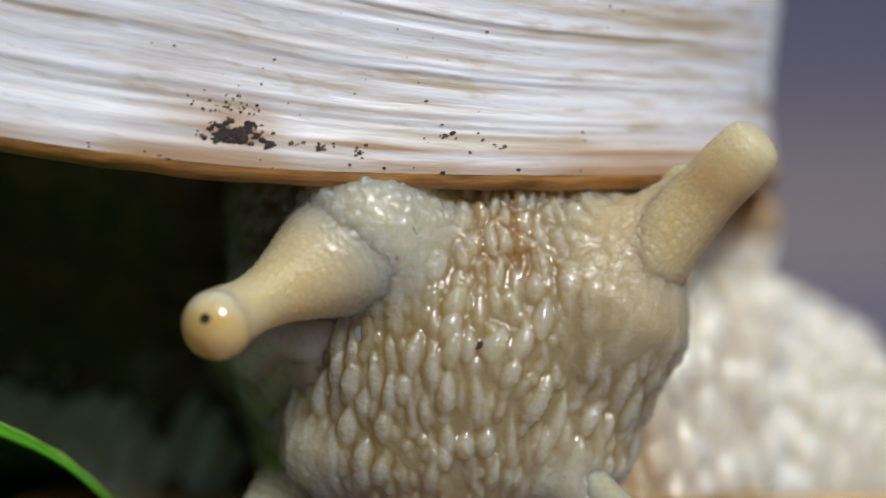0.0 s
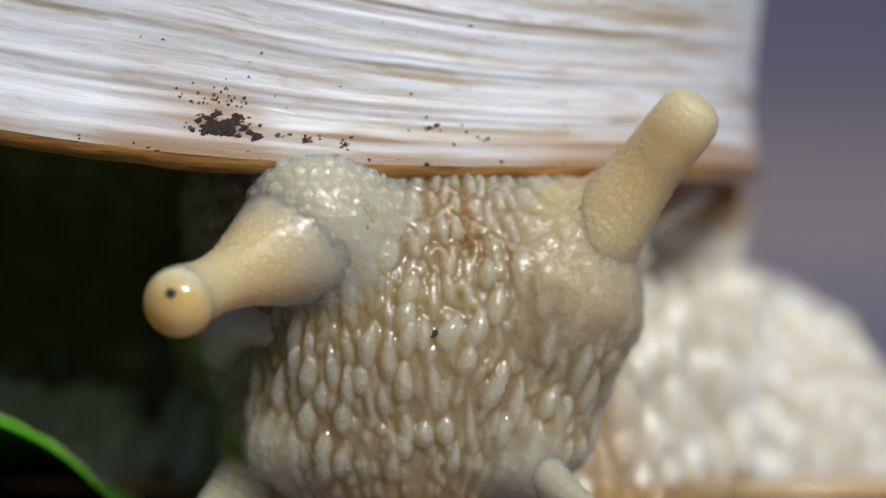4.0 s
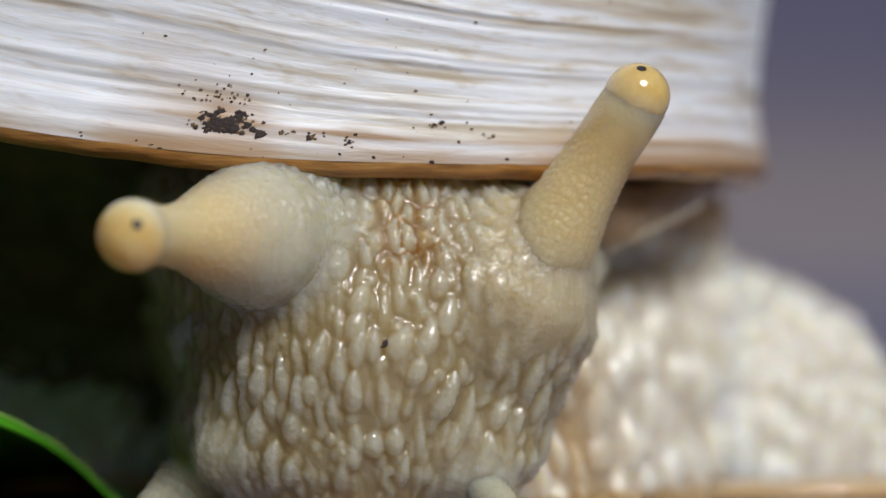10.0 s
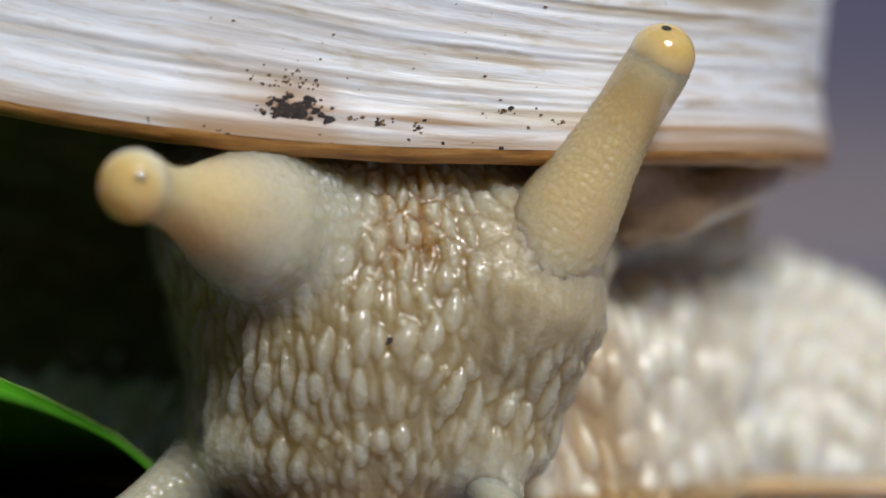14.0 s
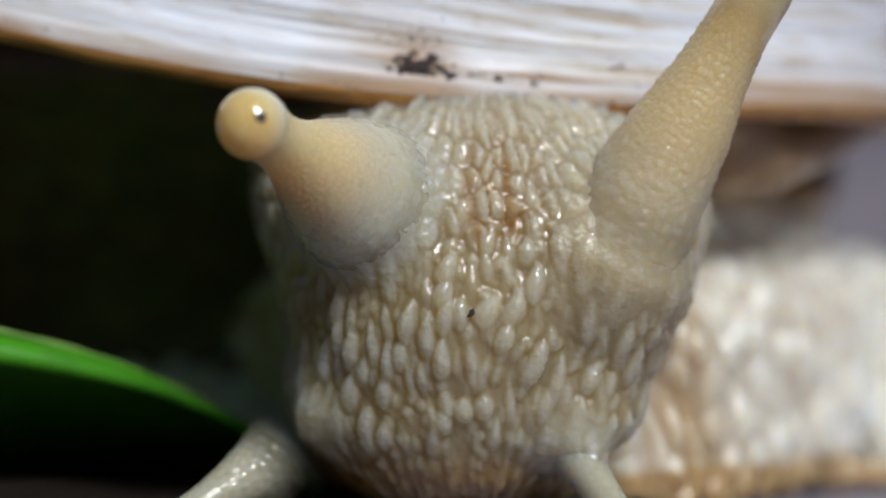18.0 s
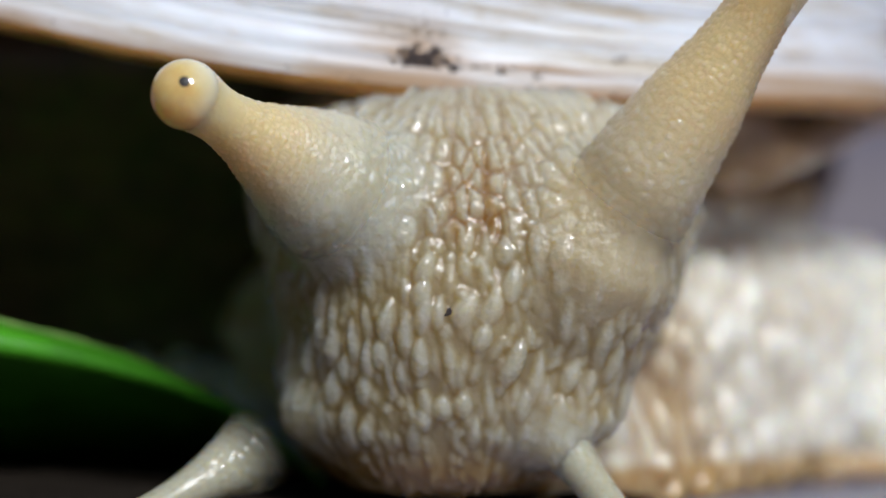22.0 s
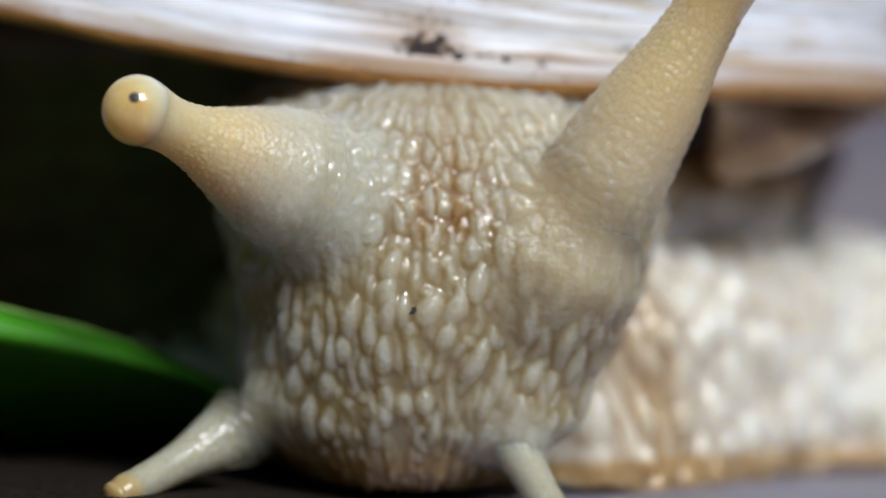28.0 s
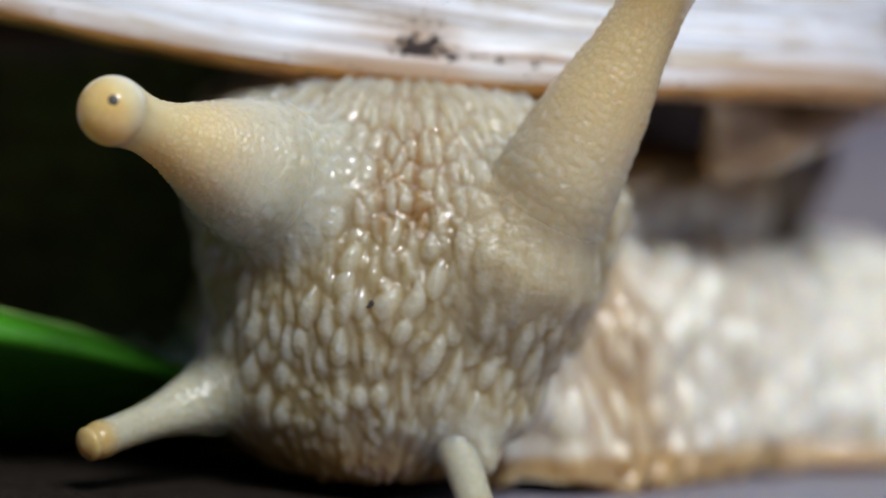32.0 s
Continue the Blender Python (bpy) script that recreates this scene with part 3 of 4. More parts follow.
def build_shell(parent):
    th = front_angles(620)
    h = np.concatenate([np.linspace(0, 7.0, 300), np.linspace(7.2, 22.4, 60)])
    H, T = np.meshgrid(h, th, indexing="ij")
    P = shell_grid(T, H)
    lean = 1 + 0.55 * smooth(P[..., 0], -7, 7) + 0.05 * np.sin(T * 3.0)
    line = H * lean + 0.07 * wobble(P, 0.35) + 0.02 * wobble(P, 1.3, 3)
    ribs = 0.5 * np.sin(line * 10 + 1.2 * np.sin(line * 3.1)) + 0.3 * np.sin(line * 21 + 2 * np.sin(line * 5)) + 0.5 * np.sin(line * 5.2)
    fade = smooth(H, 0.0, 0.4) * (1 - smooth(H, 16, 22))
    N = normals(P)
    if N[20, 100] @ (P[20, 100] - np.array([SHELL_X, SHELL_Y, 5])) < 0:
        N = -N
    chips = np.clip(wobble(P, 2.3, 5) * wobble(P, 0.7, 2), 0, 1)
    P = P + N * (0.040 * ribs * fade * (0.6 + 0.5 * wobble(P, 0.4, 9)) - 0.03 * chips * fade)[..., None]
    worn = 0.9 * np.exp(-((H / 0.28) ** 2)) * (0.7 + 0.3 * wobble(P, 1.4)) + 0.45 * smooth(wobble(P, 0.8, 7), 0.35, 0.9) * np.exp(-H / 2.5)
    worn = worn + 0.8 * np.exp(-(((P[..., 0] + 3.6) / 0.65) ** 2 + ((H - 0.80) / 0.45) ** 2)) * (0.6 + 0.5 * wobble(P, 4.0, 2)) * (P[..., 1] < 5) + 0.3 * np.exp(-(((P[..., 0] + 1.6) / 1.2) ** 2 + ((H - 0.45) / 0.2) ** 2)) * (P[..., 1] < 5)
    stain = np.exp(-(((line - 0.62 - 0.1 * wobble(P, 0.5, 4)) / 0.07) ** 2)) * smooth(P[..., 0], -6, -2) * (0.55 + 0.45 * wobble(P, 1.7, 6)) * (P[..., 1] < 9)
    worn = worn + 1.3 * stain.clip(0) + 1.0 * smooth(P[..., 0], 0.5, 4.5) * np.exp(-((H / 0.85) ** 2)) * (0.6 + 0.4 * wobble(P, 1.1, 3))
    uv = np.stack([T * 12.5, line], -1)
    shell = part("shell", grid_mesh("shell", P, ends=(False, True), uv=uv, worn=np.clip(worn, 0, 1)), SHELL, parent, "chalky white shell with tan growth lines and a worn brown rim")
    # rolled horny lip, then the inner wall
    q = np.linspace(0, math.pi, 11)
    rows = []
    for a in q:
        rows.append(shell_grid(th, np.full(th.shape, -0.27 * math.sin(a)), -0.03 + 0.29 * (1 - math.cos(a))))
    L = np.stack(rows)
    L = L + 0.03 * wobble(L, 2.1)[..., None] * np.array([0, 0, 1])
    part("lip", grid_mesh("lip", L, uv=np.stack(np.broadcast_arrays(th[None] * 12.5, q[:, None] * 0.3), -1)), LIP, shell, "brown horny lip edge of the shell")
    hh = np.linspace(0.0, 9, 20)
    H2, T2 = np.meshgrid(hh, th[::4], indexing="ij")
    part("inner_wall", grid_mesh("inner_wall", shell_grid(T2, H2, 0.56)), LIP, shell, "brownish inner wall of the shell")
    # fleshy collar that hangs from the lip beside the head
    tc, q = np.linspace(0.74, 1.75, 150)[None], np.linspace(0, 2 * math.pi, 40, endpoint=False)[:, None]
    taper = smooth(tc, 0.74, 0.95) * (1 - smooth(tc, 1.1, 1.6)) + 0.02
    C = shell_grid(tc + 0 * q, -0.12 - 0.65 * taper * (1 + np.sin(q)), 0.8 + (0.75 + 0.35 * np.sin(q)) * taper * (1 + np.cos(q)))
    C = C + (0.24 * wobble(C, 1.3, 4) + 0.13 * wobble(C, 3.1, 2) + 0.22 * np.sin(tc * 17 + 0 * q))[..., None] * taper[..., None]
    part("mantle_collar", grid_mesh("mantle_collar", C.transpose(1, 0, 2), ends=(True, True)), COLLAR_SKIN, shell, "brownish fleshy mantle collar under the lip")
    return shell


def lump_mesh(name, seed, flat=0.6):
    bm = bmesh.new()
    bmesh.ops.create_icosphere(bm, subdivisions=2, radius=1.0)
    for v in bm.verts:
        k = 1 + 0.7 * noise.noise(v.co * 1.9 + Vector((seed, 0, 0))) + 0.5 * noise.noise(v.co * 4 + Vector((0, seed, 0)))
        v.co = Vector((v.co.x * k, v.co.y * k * flat, v.co.z * k)) * MM
    me = bpy.data.meshes.new(name)
    bm.to_mesh(me)
    bm.free()
    return me


def build_dirt(shell):
    rng = random.Random(5)
    black = [lump_mesh("dirt_crumb", k) for k in (1.0, 4.0, 7.5)]
    brown = [lump_mesh("dirt_crumb", k) for k in (2.2, 9.0)]
    for me in black:
        me.materials.append(DIRT_BLACK)
    for me in brown:
        me.materials.append(DIRT_BROWN)

    def crumb(x, h, size, dark, wide=1.0):
        th = math.asin(max(-1, min(1, (x - SHELL_X) / SHELL_A)))
        p = shell_grid(np.array(th), np.array(h))
        ob = new("dirt_crumb", rng.choice(black if dark else brown))
        ob.parent = shell
        ob.matrix_basis = Matrix.LocRotScale(Vector([float(c) * MM for c in p]), Euler((rng.uniform(-0.3, 0.3), rng.uniform(-0.4, 0.4), th)), Vector((size * wide, size * 0.6, size)))

    for _ in range(190):  # the large black patch by the lip
        dark = rng.random() < 0.66
        crumb(rng.gauss(-3.72, 0.27), 0.58 + rng.gauss(0, 0.085), rng.uniform(0.015, 0.05) * (1.6 if dark and rng.random() < 0.2 else 1.0), dark, rng.uniform(1, 1.5))
    for _ in range(50):  # brown crumbs above it
        crumb(rng.gauss(-3.7, 0.38), 0.95 + abs(rng.gauss(0, 0.28)), rng.uniform(0.008, 0.028), rng.random() < 0.25)
    for x, h, n in ((-2.15, 0.46, 9), (-1.5, 0.38, 7), (0.85, 0.52, 9), (-2.7, 0.45, 5), (0.1, 0.72, 6)):
        for _ in range(n):
            crumb(x + rng.gauss(0, 0.13), h + rng.gauss(0, 0.05), rng.uniform(0.012, 0.042), rng.random() < 0.45, 1.4)
    for _ in range(60):  # single grains all over the front
        crumb(rng.uniform(-13, 5), rng.uniform(0.1, 3.2) , rng.uniform(0.006, 0.022), rng.random() < 0.18, rng.uniform(1, 2.2))
    for _ in range(14):  # grains along the rim
        crumb(rng.uniform(-7, 3), rng.uniform(0.0, 0.15), rng.uniform(0.012, 0.035), True, rng.uniform(1, 2.6))


def head_ring(z):
    """Front place, half width and centre of the head at height z."""
    front = curve(z, [(-5.0, 2.6), (-4.65, 1.5), (-3.8, 0.65), (-2.64, 0.15), (-1.62, -0.15), (-0.6, -0.15), (0.4, 0.05), (1.2, 0.3), (1.8, 0.7), (2.3, 1.25), (2.7, 2.05), (3.1, 3.2), (3.5, 5.2), (3.7, 7.0)])
    half = curve(z, [(-5.0, 1.6), (-4.65, 2.3), (-3.8, 3.0), (-3.0, 3.35), (-2.0, 3.55), (-0.8, 3.95), (0.2, 4.2), (1.2, 4.25), (2.46, 4.1), (3.3, 3.4)])
    mid = curve(z, [(-5.0, 0.2), (-3.66, 0.1), (-2.64, 0.25), (-1.62, 0.5), (-0.6, 0.6), (1.0, 0.45), (2.46, 0.45), (3.1, 0.5)])
    return front, half, mid


def surface(field, low, high, step):
    """The skin of a solid: vertices and quads where the field changes sign, one vertex for each crossed cell of a grid (surface nets)."""
    ax = [np.arange(a, b + step, step, dtype=np.float32) for a, b in zip(low, high)]
    F = field(ax[0][:, None, None], ax[1][None, :, None], ax[2][None, None, :]).astype(np.float32)
    for k in range(3):
        edge = [slice(None)] * 3
        for side in (0, -1):
            edge[k] = side
            F[tuple(edge)] = np.maximum(F[tuple(edge)], 0.5 * step)
    inside = F < 0
    count = sum(inside[i : F.shape[0] - 1 + i, j : F.shape[1] - 1 + j, k : F.shape[2] - 1 + k].astype(np.int8) for i in (0, 1) for j in (0, 1) for k in (0, 1))
    cell = np.argwhere((count > 0) & (count < 8))
    index = np.full(count.shape, -1, np.int64)
    index[tuple(cell.T)] = np.arange(len(cell))
    total, hits = np.zeros((len(cell), 3)), np.zeros(len(cell))
    for axis in range(3):
        others = [k for k in range(3) if k != axis]
        for u in (0, 1):
            for v in (0, 1):
                a = cell.copy()
                a[:, others[0]] += u
                a[:, others[1]] += v
                b = a.copy()
                b[:, axis] += 1
                fa, fb = F[tuple(a.T)].astype(float), F[tuple(b.T)].astype(float)
                cross = (fa < 0) != (fb < 0)
                s = np.where(cross, fa / np.where(cross, fa - fb, 1), 0)
                total += np.where(cross[:, None], a + s[:, None] * (b - a), 0)
                hits += cross
    V = total / hits[:, None] * step + np.array(low)
    quads = []
    for axis in range(3):
        p, q = (axis + 1) % 3, (axis + 2) % 3
        a, b = [slice(None)] * 3, [slice(None)] * 3
        a[axis], b[axis] = slice(0, -1), slice(1, None)
        ina, inb = inside[tuple(a)], inside[tuple(b)]
        at = np.argwhere(ina != inb)
        at = at[(at[:, p] > 0) & (at[:, q] > 0) & (at[:, p] < F.shape[p] - 1) & (at[:, q] < F.shape[q] - 1)]
        ring = []
        for dp, dq in ((-1, -1), (0, -1), (0, 0), (-1, 0)):
            c = at.copy()
            c[:, p] += dp
            c[:, q] += dq
            ring.append(index[tuple(c.T)])
        ring = np.stack(ring, 1)
        flip = ~ina[tuple(at.T)]
        ring[flip] = ring[flip][:, ::-1]
        quads.append(ring)
    return V, np.concatenate(quads)


def relax(V, Q, times, pull=0.5):
    """Evens out a mesh of quads."""
    edges = np.concatenate([Q[:, [0, 1]], Q[:, [1, 2]], Q[:, [2, 3]], Q[:, [3, 0]]])
    edges = np.concatenate([edges, edges[:, ::-1]])
    n = np.bincount(edges[:, 0], minlength=len(V))[:, None]
    for _ in range(times):
        mean = np.stack([np.bincount(edges[:, 0], V[edges[:, 1], k], minlength=len(V)) for k in range(3)], 1) / n
        V = V + pull * (mean - V)
    return V


def vertex_normals(V, Q):
    n = np.cross(V[Q[:, 2]] - V[Q[:, 0]], V[Q[:, 3]] - V[Q[:, 1]])
    N = np.stack([sum(np.bincount(Q[:, c], n[:, k], minlength=len(V)) for c in range(4)) for k in range(3)], 1)
    return N / (np.linalg.norm(N, axis=1, keepdims=True) + 1e-12)


def quad_mesh(name, V, Q, **fields):
    me = bpy.data.meshes.new(name)
    me.vertices.add(len(V))
    me.vertices.foreach_set("co", (V * MM).astype(np.float32).ravel())
    me.loops.add(Q.size)
    me.loops.foreach_set("vertex_index", Q.astype(np.int32).ravel())
    me.polygons.add(len(Q))
    me.polygons.foreach_set("loop_start", np.arange(0, Q.size, 4, dtype=np.int32))
    me.polygons.foreach_set("use_smooth", np.ones(len(Q), bool))
    me.update(calc_edges=True)
    for key, data in fields.items():
        at = me.attributes.new(key, "FLOAT", "POINT")
        at.data.foreach_set("value", np.clip(data, 0, 1).astype(np.float32))
    return me


def melt(a, b, k):
    """The union of two fields with a fillet about k wide."""
    h = np.clip(0.5 + 0.5 * (b - a) / k, 0, 1)
    return b + (a - b) * h - k * h * (1 - h)


def limb(x, y, z, a, b, ra, rb):
    """The field of a rounded cone from a to b."""
    a, b = np.array(a, float), np.array(b, float)
    w = b - a
    s = np.clip(((x - a[0]) * w[0] + (y - a[1]) * w[1] + (z - a[2]) * w[2]) / (w @ w), 0, 1)
    return np.sqrt((x - a[0] - s * w[0]) ** 2 + (y - a[1] - s * w[1]) ** 2 + (z - a[2] - s * w[2]) ** 2) - (ra + (rb - ra) * s)


def pebbles(P, size, seed):
    """Round beads strewn in space: height 0 to 1, and how deep in a furrow between two a place lies."""
    rng = np.random.default_rng(seed)
    table = rng.uniform(-0.38, 0.38, (4096, 3))
    G = P / size
    base = np.floor(G).astype(int)
    f1, f2 = np.full(len(P), 9.0), np.full(len(P), 9.0)
    for a in (-1, 0, 1):
        for b in (-1, 0, 1):
            for c in (-1, 0, 1):
                k = base + (a, b, c)
                j = table[(k[:, 0] * 73 + k[:, 1] * 179 + k[:, 2] * 283) % 4096]
                d = np.linalg.norm(k + 0.5 + j - G, axis=1)
                f2 = np.where(d < f1, f1, np.minimum(f2, d))
                f1 = np.minimum(f1, d)
    return smooth(f2 - f1, 0.0, 0.65) * (1 - 0.5 * np.clip(f1, 0, 1) ** 2), 1 - smooth(f2 - f1, 0.0, 0.25)


PIVOT_A, PIVOT_B = (-1.45, 1.00, 0.86), (3.10, 1.00, 0.00)


def head_field(x, y, z):
    """The solid of the head: a face that narrows to the chin, with the roots of the four tentacles and a fold behind."""
    front, half, mid = head_ring(z)
    depth = 5.0
    face = ((np.abs(x - mid) / half) ** 2.3 + (np.abs(y - front - depth) / depth) ** 2.3) ** (1 / 2.3)
    f = (face - 1) * np.minimum(half, 3.4)
    f = np.maximum(f, np.maximum(-4.75 - z, z - 3.65))
    f = melt(f, limb(x, y, z, PIVOT_A, (-1.6, 0.88, 0.87), 1.47, 1.44), 0.45)
    f = melt(f, limb(x, y, z, PIVOT_B, (4.25, 0.38, 1.89), 1.38, 0.48), 0.95)
    f = melt(f, limb(x, y, z, (-1.6, 2.3, -2.9), (-2.35, 2.0, -3.2), 0.75, 0.5), 0.9)
    f = melt(f, limb(x, y, z, (1.6, 2.0, -2.7), (2.65, 0.9, -4.05), 0.95, 0.33), 0.8)
    f = melt(f, limb(x, y, z, (4.2, 3.7, 0.5), (3.9, 3.9, -1.6), 1.0, 0.7), 0.5)
    f = melt(f, limb(x, y, z, (3.1, 1.7, -0.7), (2.7, 1.9, -2.7), 1.25, 1.0), 0.9)
    return f


def build_head(parent):
    V, Q = surface(head_field, (-5.4, -1.7, -5.5), (6.4, 6.4, 4.0), 0.042)
    V = relax(V, Q, 6)
    N = vertex_normals(V, Q)
    x, y, z = V.T
    V = V + N * (0.07 * wobble(V, 0.9, 1.0) + 0.025 * wobble(V, 2.6, 4.0))[:, None]
    # how near a place lies to the root of a tentacle
    near_a = 1 - smooth(limb(x, y, z, PIVOT_A, (-1.6, 0.88, 0.9), 1.36, 1.36), 0.0, 0.55)
    near_b = 1 - smooth(limb(x, y, z, PIVOT_B, (4.25, 0.38, 1.89), 1.28, 0.48), 0.0, 0.55)
    low_a = 1 - smooth(limb(x, y, z, (-2.0, 2.2, -3.1), (-2.5, 1.9, -3.3), 0.6, 0.5), 0.1, 0.7)
    low_b = 1 - smooth(limb(x, y, z, (2.0, 1.6, -3.3), (2.55, 1.0, -3.95), 0.7, 0.45), 0.1, 0.6)
    near = np.clip(np.maximum(np.maximum(near_a, near_b) * (1 - 0.7 * smooth(z, 1.6, 2.4) * smooth(y, 0.2, 1.0)), 0.75 * np.maximum(low_a, low_b)), 0, 1)
    # the face: long lozenge-shaped tubercles that fan out from the brow
    turn = np.arctan2(x - 0.55, 4.2 - y)
    across = 4.1 * turn / (1 + 0.055 * np.clip(-z, 0, 4)) + 0.10 * wobble(V, 1.1, 4)
    down = -z + 0.22 * np.abs(across - 0.2) + 0.12 * wobble(V, 1.0, 2)
    pad = tubercles(across / 0.35 + 0.22 * wobble(V, 1.6, 8) + 0.08 * wobble(V, 4.6, 2), down / 0.66 + 0.22 * wobble(V, 1.3, 5), 11)
    small = tubercles(across / 0.24 + 0.2 * wobble(V, 2.1, 3), down / 0.33 + 0.3 * wobble(V, 1.9, 1), 12)
    pad = np.maximum(pad, 0.42 * small)
    chin = smooth(-z, 3.3, 4.1)
    pad = pad * (1 - chin) + chin * np.maximum(0.5 * small, 0.3 * pad)
    # the brow between the eyes: upright plates parted by brown creases
    plates = smooth(z + 0.25 * np.cos(across * 4), 0.25, 0.8)
    tile, crease = beads(across / 0.34 + 0.25 * wobble(V, 1.5, 6), (z + 0.1 * wobble(V, 2.0, 3)) / 0.52, 14, 0.55)
    fold = 0.5 + 0.5 * np.sin(across * 2 * math.pi / 0.72 + 1.5 * wobble(V, 0.8, 7) + 0.9 * wobble(V, 2.7, 1))
    bead, bead_gap = pebbles(V, 0.125, 3)
    knob, knob_gap = pebbles(V, 0.27, 5)
    side = 1 - 0.45 * smooth(np.abs(x - 0.6), 2.5, 3.9)
    back = smooth(y, 2.2, 4.2)
    lift = (0.165 * pad + 0.04 * np.clip(wobble(V, 7.0, 2), 0, 1)) * side * (1 - plates) + plates * (0.15 * tile + 0.05 * fold + 0.05 * knob)
    lift = lift * (1 - 0.9 * near) * (1 - 0.35 * back)
    upper = smooth(z, 0.5, 1.8) * near_a
    lift = lift + near * (0.022 * bead + (0.012 + 0.06 * upper + 0.02 * smooth(near, 1.0, 0.4)) * knob) + 0.028 * bead * smooth(pad, 0.15, 0.6) * (1 - near) - 0.05
    V = V + N * lift[:, None]
    brow = np.exp(-(((x - 0.9) / 0.8) ** 2)) * smooth(z, -0.1, 0.4) * (1 - 0.6 * smooth(z, 1.2, 2.4))
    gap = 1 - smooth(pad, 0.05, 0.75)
    # furrow pigment; the -x side is also tinted amber for warm light through the flesh
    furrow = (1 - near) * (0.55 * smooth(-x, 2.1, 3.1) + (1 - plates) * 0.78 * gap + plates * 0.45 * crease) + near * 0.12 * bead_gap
    # rust-coloured brow creases and lips; shade painted in beside the eye roots and under the chin
    hollow_shade = np.exp(-(((x + 2.6) / 0.8) ** 2 + ((z + 0.8) / 0.9) ** 2)) + 0.8 * np.exp(-(((x - 4.1) / 0.5) ** 2 + ((z + 1.7) / 1.2) ** 2))
    rust_shade = (1 - near) * (brow * (0.12 + 0.85 * np.maximum(0.9 * crease, 0.8 * (1 - smooth(fold, 0.0, 0.4)))) + 0.35 * hollow_shade + 0.7 * smooth(-z, 3.5, 4.4))
    rust_shade = rust_shade + 0.3 * (1 - near) * brow * (1 - plates) * gap
    blend = np.maximum(0.5 * near_a * smooth(-x, 1.0, 2.4), near_b * (0.30 + 0.5 * smooth(z, 0.2, 1.4)) * smooth(z, -1.9, -0.4))
    glaze = np.maximum(0.75 * near_a, np.maximum(0.5 * low_a, 0.35 * low_b))
    return part("head", quad_mesh("head", V, Q, furrow=furrow, glaze=glaze, blend=blend, rust_shade=rust_shade, matte=np.maximum(near_b * smooth(z, -2.2, -1.0), 0.3 * near_a)), SNAIL_SKIN, parent, "wet cream head covered in long pointed tubercles")


def turned(profile, length, nv=190, nu=132):
    """A stalk along -z from its tip at the origin: radius by distance from the tip, with beads that grow towards the base."""
    d = np.concatenate([np.linspace(-0.45, 0.6, 40, endpoint=False), np.linspace(0.6, length, nv)])
    r = curve(d, profile)
    a = np.linspace(0, 2 * math.pi, nu, endpoint=False)[None]
    D = d[:, None] + 0 * a
    R = r[:, None]
    P = np.stack([R * np.sin(a), -R * np.cos(a), -D], -1)
    N = np.stack([np.sin(a) + 0 * D, -np.cos(a) + 0 * D, 0 * D], -1)
    grow = smooth(D, 0.30 * length, 0.75 * length)
    flat = P.reshape(-1, 3) * np.array([1, 1, 0.8])
    fine, fine_gap = (q.reshape(D.shape) for q in pebbles(flat, 0.125, 21))
    large, large_gap = (q.reshape(D.shape) for q in pebbles(flat, 0.23, 22))
    end = smooth(D, 0.5, 1.3)
    P = P + N * ((0.03 * fine * (1 - 0.5 * grow) + 0.04 * large * grow) * end + 0.018 * fine * (1 - smooth(D, 0.05, 0.5)) + 0.02 * wobble(P, 2.0) + 0.03 * wobble(P, 0.9, 3.0) * end)[..., None]
    furrow = np.clip((0.22 * fine_gap * (1 - grow) + 0.12 * large_gap * grow) * end, 0, 1)
    return P, furrow, D


def ball(radius, stretch=1.0):
    v, a = np.linspace(0.02, math.pi - 0.02, 40)[:, None], np.linspace(0, 2 * math.pi, 56, endpoint=False)[None]
    return np.stack([radius * np.sin(v) * np.sin(a), -radius * np.sin(v) * np.cos(a), radius * stretch * np.cos(v) + 0 * a], -1)


